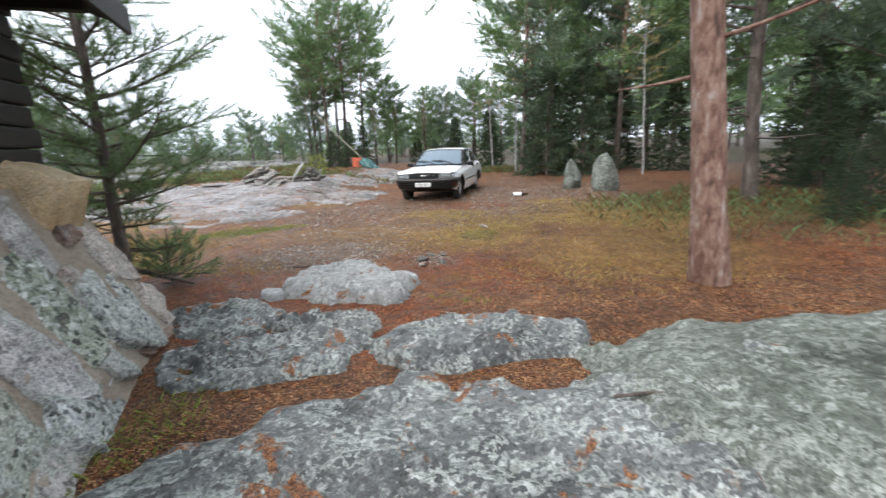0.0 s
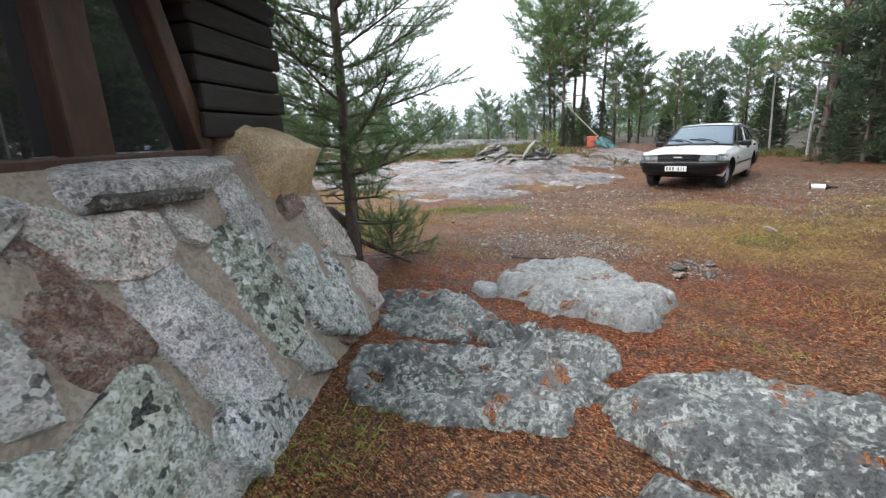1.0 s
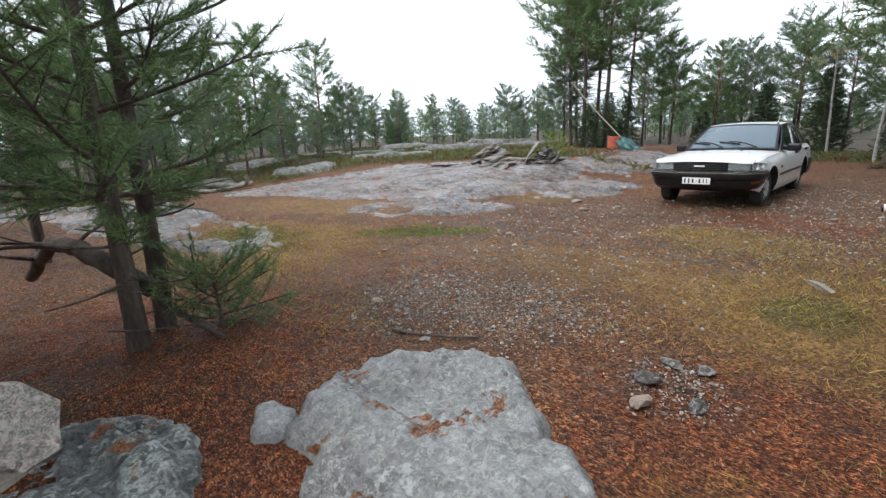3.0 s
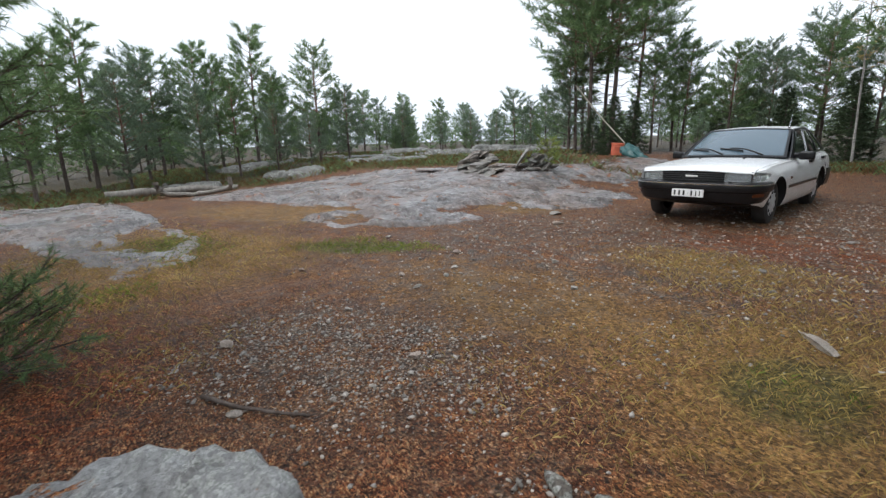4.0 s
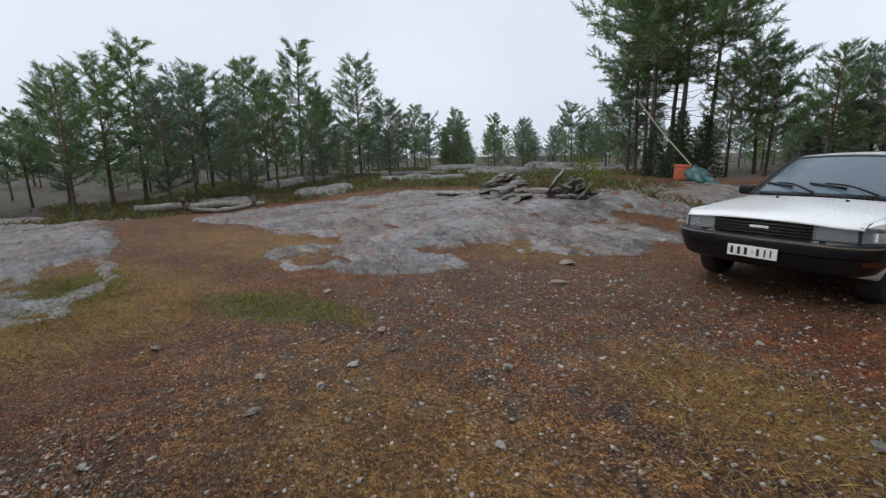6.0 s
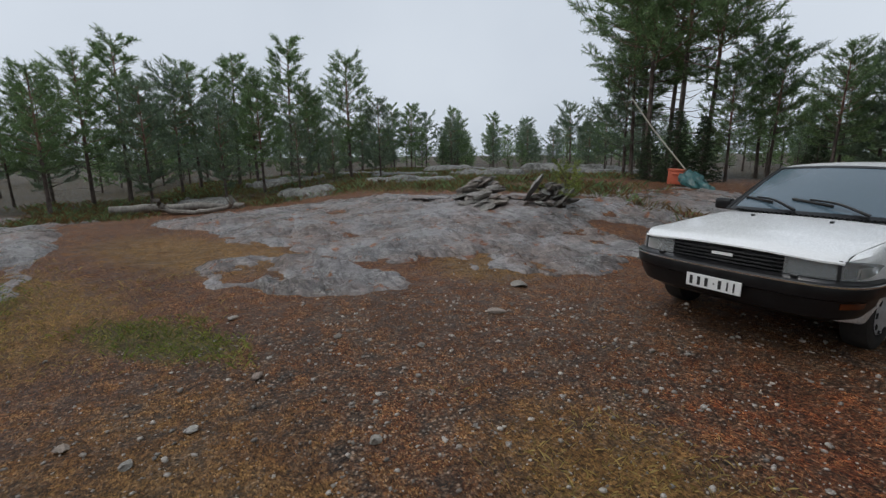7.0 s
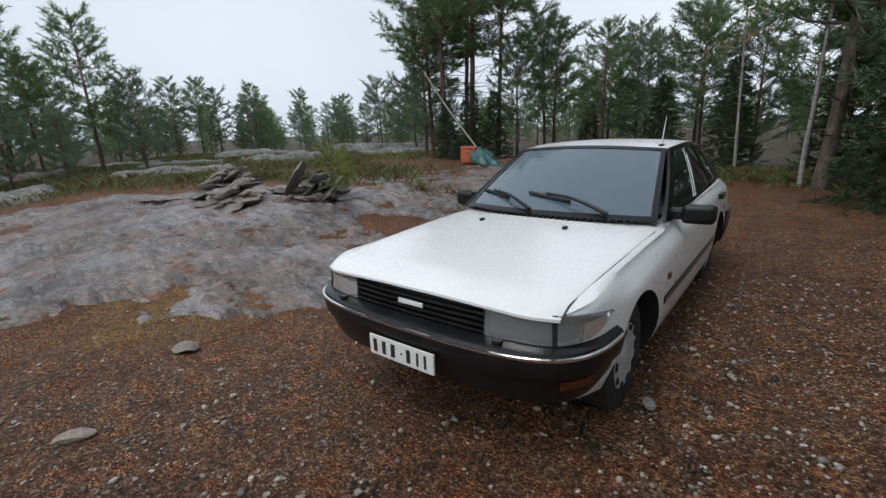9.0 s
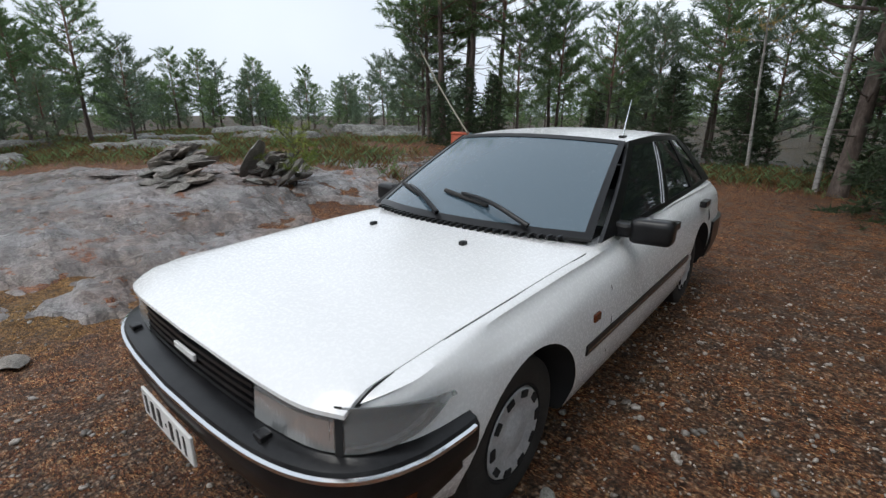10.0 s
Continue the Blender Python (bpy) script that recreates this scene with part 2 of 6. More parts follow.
c = mixc(t, 0.35, c, ramp(t, n_fine, [(0.36, grey(0.35)), (0.5, grey(1.0)), (0.64, grey(1.6))]), "MULTIPLY")
c = mixc(t, edged(attr(t, "far"), n_mid, 0.4, 0.6), c, ramp(t, mixc(t, 0.5, n_mid, bit), [(0.36, (0.016, 0.020, 0.010)), (0.48, (0.045, 0.045, 0.018)), (0.58, (0.09, 0.055, 0.023)), (0.68, (0.14, 0.12, 0.05))]))
c = mixc(t, 0.6, c, ramp(t, n_big, [(0.3, (0.34, 0.27, 0.22)), (0.7, (0.90, 0.74, 0.62))]), "MULTIPLY")
c = mixc(t, 0.55, c, ramp(t, noise_of(t, p, 2.3, 5, 0.65), [(0.36, (0.62, 0.42, 0.30)), (0.5, (0.9, 0.78, 0.66)), (0.64, (1.2, 1.12, 0.98))]), "MULTIPLY")
c = mixc(t, 0.75, c, ramp(t, chips(t, p, 48, 0.02), [(0.22, grey(0.35)), (0.42, grey(0.82)), (0.6, grey(1.12)), (0.8, grey(1.5))]), "MULTIPLY")
rich = nd(t, "ShaderNodeHueSaturation", Hue=0.499, Saturation=0.97, Value=1.0)
t.links.new(c, rich.inputs["Color"])
t.links.new(rich.outputs["Color"], b.inputs["Base Color"])
t.links.new(ramp(t, n_mid, [(0.35, grey(0.42)), (0.6, grey(0.75))]), b.inputs["Roughness"])
bump(t, b, mixc(t, 0.5, mixc(t, 0.5, n_str, bit), vor.outputs["Distance"]), 1.0, 0.022)
M["ground"] = m


def simple(name, stops, scale, rough, bump_s=0.4, scale2=None, stretch_z=1.0, rand=0.0, dist=0.01, metal=0.0, obj=False):
    m, t, b = mat(name, rough, metal)
    p = coords(t, not obj)
    if stretch_z != 1.0:
        mp = t.nodes.new("ShaderNodeMapping")
        mp.inputs["Scale"].default_value = (1, 1, stretch_z)
        t.links.new(p, mp.inputs["Vector"])
        p = mp.outputs["Vector"]
    n1 = noise_of(t, p, scale, 6, 0.7, 0.4)
    n2 = noise_of(t, p, scale2 or scale * 9, 5, 0.7)
    c = ramp(t, n1, stops)
    c = mixc(t, 0.5, c, ramp(t, n2, [(0.3, grey(0.55)), (0.7, grey(1.35))]), "MULTIPLY")
    if rand:
        g = t.nodes.new("ShaderNodeNewGeometry").outputs["Random Per Island"]
        c = mixc(t, rand, c, ramp(t, g, [(0, grey(0.45)), (0.5, grey(1.0)), (1, grey(1.6))]), "MULTIPLY")
    t.links.new(c, b.inputs["Base Color"])
    if bump_s:
        bump(t, b, mixc(t, 0.5, n1, n2), bump_s, dist)
    return m


def leafy(*a, **k):
    """A thin leaf: some light passes through."""
    m = simple(*a, **k)
    t = m.node_tree
    b = t.nodes["Principled BSDF"]
    tr = t.nodes.new("ShaderNodeBsdfTranslucent")
    t.links.new(b.inputs["Base Color"].links[0].from_socket, tr.inputs["Color"])
    mx = t.nodes.new("ShaderNodeMixShader")
    mx.inputs["Fac"].default_value = 0.4
    t.links.new(b.outputs["BSDF"], mx.inputs[1])
    t.links.new(tr.outputs["BSDF"], mx.inputs[2])
    t.links.new(mx.outputs["Shader"], t.nodes["Material Output"].inputs["Surface"])
    return m


M["bark"] = simple("pine_bark", [(0.3, (0.035, 0.027, 0.024)), (0.5, (0.10, 0.075, 0.062)), (0.7, (0.20, 0.165, 0.145))], 9, 0.85, 0.9, 40, 0.35, dist=0.03)
M["redbark"] = simple("upper_pine_bark", [(0.32, (0.045, 0.024, 0.02)), (0.44, (0.16, 0.08, 0.056)), (0.56, (0.27, 0.165, 0.125)), (0.68, (0.38, 0.33, 0.30))], 13, 0.8, 0.9, 36, 0.35, dist=0.03)
M["birch"] = simple("birch_bark", [(0.36, (0.06, 0.06, 0.056)), (0.43, (0.26, 0.25, 0.235)), (0.7, (0.42, 0.41, 0.385))], 9, 0.7, 0.3, 30, 2.5)
M["needles"] = leafy("pine_needles", [(0.3, (0.09, 0.15, 0.06)), (0.5, (0.155, 0.24, 0.10)), (0.7, (0.22, 0.31, 0.13))], 1.4, 0.6, 0.0, 8, rand=0.7)
M["needles2"] = leafy("grey_pine_needles", [(0.3, (0.10, 0.15, 0.10)), (0.5, (0.16, 0.225, 0.145)), (0.7, (0.22, 0.28, 0.17))], 1.1, 0.6, 0.0, 8, rand=0.7)
M["spruce"] = leafy("dark_spruce_needles", [(0.3, (0.03, 0.05, 0.028)), (0.5, (0.055, 0.085, 0.042)), (0.7, (0.085, 0.12, 0.055))], 1.4, 0.65, 0.0, 8, rand=0.6)
M["blade"] = leafy("dry_grass", [(0.3, (0.24, 0.165, 0.055)), (0.5, (0.40, 0.29, 0.10)), (0.7, (0.52, 0.42, 0.17))], 2.0, 0.7, 0.0, 9, rand=0.8)
M["greenblade"] = leafy("green_grass", [(0.3, (0.11, 0.15, 0.03)), (0.5, (0.20, 0.26, 0.05)), (0.7, (0.34, 0.35, 0.08))], 2.0, 0.7, 0.0, 9, rand=0.8)
M["litter"] = simple("fallen_needles", [(0.3, (0.14, 0.055, 0.02)), (0.5, (0.28, 0.12, 0.042)), (0.7, (0.44, 0.25, 0.10))], 2.0, 0.7, 0.0, 9, rand=0.9)
M["heath"] = leafy("rusty_heath", [(0.3, (0.085, 0.042, 0.02)), (0.5, (0.16, 0.095, 0.035)), (0.7, (0.20, 0.17, 0.06))], 1.6, 0.75, 0.0, 9, rand=0.8)
M["pebble"] = simple("gravel_stones", [(0.35, (0.15, 0.12, 0.10)), (0.45, (0.25, 0.22, 0.19)), (0.52, (0.31, 0.285, 0.26)), (0.62, (0.46, 0.42, 0.37))], 40, 0.55, 0.3, 90, rand=1.0)
M["logwood"] = simple("tarred_boards", [(0.3, (0.006, 0.005, 0.005)), (0.5, (0.013, 0.009, 0.008)), (0.7, (0.03, 0.021, 0.017))], 5, 0.6, 0.6, 30, 8.0)
M["framewood"] = simple("brown_frame_wood", [(0.3, (0.028, 0.014, 0.009)), (0.5, (0.06, 0.029, 0.018)), (0.7, (0.12, 0.062, 0.038))], 4, 0.5, 0.4, 40, 0.3)
M["deadwood"] = simple("bleached_dead_wood", [(0.3, (0.10, 0.085, 0.07)), (0.5, (0.2, 0.18, 0.155)), (0.7, (0.32, 0.3, 0.27))], 6, 0.75, 0.5, 40, 0.3)
M["box_red"] = simple("worn_red_plastic", [(0.3, (0.40, 0.075, 0.035)), (0.5, (0.52, 0.11, 0.055)), (0.7, (0.58, 0.17, 0.09))], 6, 0.5, 0.1)
M["tarp"] = simple("teal_tarpaulin", [(0.3, (0.012, 0.055, 0.055)), (0.5, (0.02, 0.085, 0.085)), (0.7, (0.045, 0.13, 0.13))], 4, 0.4, 0.3)
M["rope"] = mat("rope", 0.8, 0, (0.25, 0.23, 0.18))[0]
M["roofing"] = simple("dark_roof_felt", [(0.3, (0.012, 0.012, 0.012)), (0.6, (0.03, 0.029, 0.028))], 8, 0.8, 0.3)

m, t, b = mat("window_glass", 0.02)
b.inputs["Base Color"].default_value = (0.02, 0.022, 0.024, 1)
b.inputs["IOR"].default_value = 1.9
b.inputs["Coat Weight"].default_value = 1.0
M["winglass"] = m

# Car
m, t, b = mat("white_car_paint", 0.22)
p = coords(t, False)
n1, n2 = noise_of(t, p, 2.0, 5), noise_of(t, p, 90, 4, 0.7)
c = ramp(t, n1, [(0.3, (0.78, 0.785, 0.79)), (0.7, (0.86, 0.865, 0.87))])
c = mixc(t, 0.02, c, ramp(t, n2, [(0.3, grey(0.8)), (0.6, grey(1.0))]), "MULTIPLY")
t.links.new(c, b.inputs["Base Color"])
t.links.new(ramp(t, n2, [(0.3, grey(0.30)), (0.55, grey(0.26))]), b.inputs["Roughness"])
b.inputs["Coat Weight"].default_value = 0.4
vd = nd(t, "ShaderNodeTexVoronoi", Scale=130.0)
t.links.new(p, vd.inputs["Vector"])
bump(t, b, ramp(t, vd.outputs["Distance"], [(0.0, grey(1)), (0.25, grey(0))]), 0.006, 0.002)
M["paint"] = m
M["trim"] = simple("wet_black_plastic", [(0.3, (0.006, 0.006, 0.007)), (0.6, (0.015, 0.015, 0.016))], 7, 0.28, 0.15, 120, obj=True, dist=0.003)
M["trim"].node_tree.nodes["Principled BSDF"].inputs["Specular IOR Level"].default_value = 0.3
M["rubber"] = simple("tyre_rubber", [(0.3, (0.012, 0.012, 0.012)), (0.6, (0.028, 0.027, 0.026))], 9, 0.7, 0.3, 80, obj=True, dist=0.004)
M["chrome"] = mat("chrome_strip", 0.15, 1.0, (0.75, 0.76, 0.78))[0]
M["wheelsilver"] = simple("dull_silver_cap", [(0.3, (0.33, 0.33, 0.34)), (0.6, (0.5, 0.5, 0.51))], 12, 0.45, 0.1, obj=True)
M["amber"] = mat("amber_lens", 0.2, 0, (0.10, 0.024, 0.006))[0]
M["plate"] = mat("plate_white", 0.35, 0, (0.75, 0.75, 0.74))[0]
M["plateink"] = mat("plate_ink", 0.5, 0, (0.02, 0.02, 0.02))[0]
M["dark"] = mat("dark_lining", 0.85, 0, (0.012, 0.012, 0.013))[0]
M["cloth"] = simple("grey_seat_cloth", [(0.3, (0.05, 0.052, 0.058)), (0.6, (0.09, 0.092, 0.1))], 20, 0.9, 0.2, 90, obj=True)
m, t, b = mat("lamp_glass", 0.06)
b.inputs["Base Color"].default_value = (0.46, 0.48, 0.49, 1)
b.inputs["Transmission Weight"].default_value = 0.72
p = coords(t, False)
wv = nd(t, "ShaderNodeTexWave", Scale=26.0, Distortion=0.0)
t.links.new(p, wv.inputs["Vector"])
bump(t, b, wv.outputs["Fac"], 0.12, 0.003)
M["lampglass"] = m
# Misted glass; the blue-grey base colour also paints in the reflected sky.
m, t, b = mat("misted_windscreen", 0.06)
b.inputs["Base Color"].default_value = (0.10, 0.15, 0.19, 1)
b.inputs["Transmission Weight"].default_value = 0.25
b.inputs["IOR"].default_value = 1.7
b.inputs["Coat Weight"].default_value = 0.25
p = coords(t, False)
n2 = noise_of(t, p, 120, 4, 0.7)
t.links.new(ramp(t, n2, [(0.4, grey(0.05)), (0.7, grey(0.3))]), b.inputs["Roughness"])
M["screen"] = m
m, t, b = mat("dark_side_glass", 0.05)
b.inputs["Base Color"].default_value = (0.03, 0.04, 0.042, 1)
b.inputs["Transmission Weight"].default_value = 0.5
b.inputs["Coat Weight"].default_value = 0.6
M["sideglass"] = m


# ---- building helpers ----
def mesh_np(name, verts, faces, material, smooth=False, edges=None):
    """A mesh from arrays: verts (n, 3), faces (m, 3) or (m, 4)."""
    verts, faces = np.asarray(verts, np.float32), np.asarray(faces, np.int32)
    me = bpy.data.meshes.new(name)
    k = faces.shape[1]
    me.vertices.add(len(verts))
    me.vertices.foreach_set("co", verts.ravel())
    me.loops.add(faces.size)
    me.loops.foreach_set("vertex_index", faces.ravel())
    me.polygons.add(len(faces))
    me.polygons.foreach_set("loop_start", np.arange(0, faces.size, k, dtype=np.int32))
    me.update(calc_edges=True)
    me.validate()
    if smooth:
        me.polygons.foreach_set("use_smooth", np.ones(len(me.polygons), bool))
    for mm in material if isinstance(material, (list, tuple)) else [material]:
        me.materials.append(mm)
    return me


def put(name, me, parent=None, label="", m=None):
    ob = new(name, me)
    if parent is not None:
        ob.parent = parent
    if m is not None:
        ob.matrix_basis = m
    if label:
        ob["label"] = label
    return ob


def bm_mesh(name, bm, material, smooth_angle=None):
    me = bpy.data.meshes.new(name)
    bmesh.ops.recalc_face_normals(bm, faces=bm.faces)
    bm.to_mesh(me)
    bm.free()
    for mm in material if isinstance(material, (list, tuple)) else [material]:
        me.materials.append(mm)
    if smooth_angle is not None:
        me.polygons.foreach_set("use_smooth", np.ones(len(me.polygons), bool))
        me.set_sharp_from_angle(angle=radians(smooth_angle))
    return me


def part(name, bm, material, parent, label="", smooth_angle=None, m=None):
    return put(name, bm_mesh(name, bm, material, smooth_angle), parent, label, m)


def thing(name, label, category, m=None, group="", kind=""):
    e = new(name)
    if m is not None:
        e.matrix_basis = m
    return tagged(e, label, category, group, kind)


def box_bm(x0, x1, y0, y1, z0, z1, bevel=0.0, seg=2, bm=None):
    own = bm is None
    bm = bm or bmesh.new()
    r = bmesh.ops.create_cube(bm, size=1)
    bmesh.ops.transform(bm, matrix=Matrix.LocRotScale(((x0 + x1) / 2, (y0 + y1) / 2, (z0 + z1) / 2), None, (abs(x1 - x0), abs(y1 - y0), abs(z1 - z0))), verts=r["verts"])
    if bevel and own:
        bmesh.ops.bevel(bm, geom=bm.edges[:], offset=bevel, segments=seg, affect="EDGES", profile=0.6)
    return bm


def catmull(pts, n):
    """n points on a smooth curve through pts, evenly by index."""
    pts = np.asarray(pts, float)
    e = np.vstack([2 * pts[:1] - pts[1:2], pts, 2 * pts[-1:] - pts[-2:-1]])
    out = []
    for u in np.linspace(0, len(pts) - 1, n):
        i = min(int(u), len(pts) - 2)
        f = u - i
        a, b, c, d = e[i], e[i + 1], e[i + 2], e[i + 3]
        out.append(0.5 * (2 * b + (c - a) * f + (2 * a - 5 * b + 4 * c - d) * f * f + (3 * b - a - 3 * c + d) * f ** 3))
    return np.array(out)


def grid_faces(nu, nv, closed_u=False):
    iu = np.arange(nu if closed_u else nu - 1)
    iv = np.arange(nv - 1)
    a, b = np.meshgrid(iu, iv, indexing="ij")
    a2 = (a + 1) % nu
    return np.stack([a * nv + b, a2 * nv + b, a2 * nv + b + 1, a * nv + b + 1], -1).reshape(-1, 4)


def tube(path, radii, sides=8, cap=True):
    """Vertices and quads of a round limb along path."""
    path = np.asarray(path, float)
    tan = np.gradient(path, axis=0)
    tan /= np.linalg.norm(tan, axis=1)[:, None] + 1e-9
    ref = np.where(np.abs(tan[:, 2:3]) > 0.8, np.array([[1.0, 0, 0]]), np.array([[0, 0, 1.0]]))
    u = np.cross(tan, ref)
    u /= np.linalg.norm(u, axis=1)[:, None] + 1e-9
    v = np.cross(tan, u)
    a = np.linspace(0, 2 * np.pi, sides, endpoint=False)
    r = np.asarray(radii, float)[:, None, None]
    V = path[:, None, :] + r * (np.cos(a)[None, :, None] * u[:, None, :] + np.sin(a)[None, :, None] * v[:, None, :])
    n, s = len(path), sides
    i, j = np.meshgrid(np.arange(n - 1), np.arange(s), indexing="ij")
    j2 = (j + 1) % s
    F = np.stack([i * s + j, i * s + j2, (i + 1) * s + j2, (i + 1) * s + j], -1).reshape(-1, 4)
    return V.reshape(-1, 3), F


def join(chunks):
    """Joins (verts, faces) pairs."""
    V, F, k = [], [], 0
    for v, f in chunks:
        V.append(v)
        F.append(np.asarray(f) + k)
        k += len(v)
    return np.vstack(V), np.vstack(F)


def nz(x, y, s, seed=0.0):
    return noise.fractal(Vector((x * s + seed * 7.3, y * s - seed * 3.1, seed)), 0.9, 2.0, 4)


class Waves:
    """Cheap smooth random field for arrays."""

    def __init__(self, seed, base, octaves=5):
        r = np.random.RandomState(seed)
        self.w = []
        for o in range(octaves):
            for k in range(5):
                a, f = r.uniform(0, 2 * np.pi), base * 2 ** o * r.uniform(0.7, 1.4)
                self.w.append((f * np.cos(a), f * np.sin(a), r.uniform(0, 6.3), 0.6 ** o))

    def __call__(self, x, y):
        s = np.zeros(np.broadcast(x, y).shape)
        for fx, fy, p, a in self.w:
            s = s + a * np.sin(fx * x + fy * y + p + 0.8 * np.sin(fy * x - fx * y + 2 * p))
        return s / 3.2


def sstep(a, b, x):
    u = np.clip((x - a) / (b - a), 0, 1)
    return u * u * (3 - 2 * u)


# ---- ground ----
W1, W2, W3, W4 = Waves(1, 0.5), Waves(2, 2.2), Waves(3, 9.0, 3), Waves(4, 0.8)


def ground_z(x, y):
    x, y = np.asarray(x, float), np.asarray(y, float)
    z = 0.40 * sstep(9.5, 16.5, y - 0.25 * (x + 6)) * sstep(-2.6, -6.0, x)
    z = z + 0.15 * sstep(16.5, 21, y) * sstep(-2.6, -6.0, x)
    z = z - 0.45 * sstep(-9.5, -17, x) * (1 - sstep(11, 15, y))
    z = z + 0.55 * sstep(20, 60, np.hypot(x, y - 8)) * W4(x * 0.08, y * 0.08)
    flat = 1 - 0.85 * np.exp(-(((x + 0.54) / 1.5) ** 2 + ((y - 14.0) / 2.8) ** 2))
    return z + flat * (0.035 * W1(x, y) + 0.012 * W2(x, y)) + 0.004 * W3(x, y)


def gz(x, y):
    return float(ground_z(x, y))


def axis(lo, hi, step, far, n):
    fine = np.arange(lo, hi, step)
    g = np.geomspace(step * 2, far, n)
    return np.concatenate([(lo - g)[::-1], fine, fine[-1] + g])


gx, gy = axis(-6.5, 6.0, 0.06, 900, 60), axis(1.5, 17.0, 0.06, 900, 60)
X, Y = np.meshgrid(gx, gy, indexing="ij")
Z = ground_z(X, Y)
GV = np.stack([X, Y, Z], -1).reshape(-1, 3)
me = mesh_np("ground", GV, grid_faces(len(gx), len(gy)), M["ground"], True)


def blob(x, y, cx, cy, rx, ry, rot=0.0):
    c, s = math.cos(rot), math.sin(rot)
    u, v = (x - cx) * c + (y - cy) * s, -(x - cx) * s + (y - cy) * c
    return 1 - np.sqrt((u / rx) ** 2 + (v / ry) ** 2)


def clip01(v):
    return np.clip(v, 0, 1)


x, y = GV[:, 0], GV[:, 1]
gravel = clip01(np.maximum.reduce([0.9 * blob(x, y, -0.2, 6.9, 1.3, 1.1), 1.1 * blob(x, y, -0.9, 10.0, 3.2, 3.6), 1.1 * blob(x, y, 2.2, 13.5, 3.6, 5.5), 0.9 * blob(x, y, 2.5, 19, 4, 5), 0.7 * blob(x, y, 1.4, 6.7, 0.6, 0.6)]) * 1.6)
grass = clip01(np.maximum.reduce([1.0 * blob(x, y, -4.2, 6.4, 2.8, 2.0, 0.5), 0.9 * blob(x, y, 1.8, 8.4, 1.2, 1.6), 0.8 * blob(x, y, -6.5, 8.6, 3.4, 1.5, 0.6), 0.85 * blob(x, y, 4.0, 10.2, 2.6, 2.4), 0.8 * blob(x, y, -3.4, 12.0, 1.2, 1.0), 0.6 * blob(x, y, 0.4, 10.2, 1.6, 0.8), 0.55 * blob(x, y, 0.2, 8.4, 3.2, 1.5, 0.1), 0.7 * blob(x, y, 4.0, 7.6, 2.6, 1.8)]) * 1.5)
moss = clip01(np.maximum.reduce([1.0 * blob(x, y, -2.8, 8.3, 1.1, 0.42, 0.67), 0.9 * blob(x, y, 1.7, 8.3, 0.45, 0.6), 0.7 * blob(x, y, -4.6, 6.6, 1.0, 0.6), 0.3 * blob(x, y, 1.9, 6.0, 0.5, 0.45), 0.15 * sstep(22, 40, np.hypot(x, y - 8)), 0.3 * blob(x, y, 1.0, 3.4, 0.5, 0.7)]) * 1.5)
damp = clip01(np.maximum.reduce([1.1 * blob(x, y, -1.3, 5.0, 1.9, 1.3, 0.4), 0.9 * blob(x, y, 0.8, 4.6, 2.2, 1.3), 0.8 * blob(x, y, 2.0, 6.4, 1.5, 1.2), 0.7 * blob(x, y, 5.0, 7.5, 2.5, 1.5), 0.6 * blob(x, y, 0.9, 11.5, 2.0, 1.3), 0.75 * sstep(16, 24, np.hypot(x + 1, y - 9)) * (1 - 0.6 * sstep(-2, 1, x))]) * 1.5)
far = clip01(sstep(17, 25, np.hypot(x - 0.5, y - 7.5)) * 1.3)
for nm, arr in (("far", far), ("gravel", gravel), ("grass", grass), ("moss", moss), ("damp", damp)):
    a = me.attributes.new(nm, "FLOAT", "POINT")
    a.data.foreach_set("value", arr.astype(np.float32))
ground = tagged(put("ground", me), "wet forest ground of needle litter, gravel and yellow grass", "ground", kind="structure")


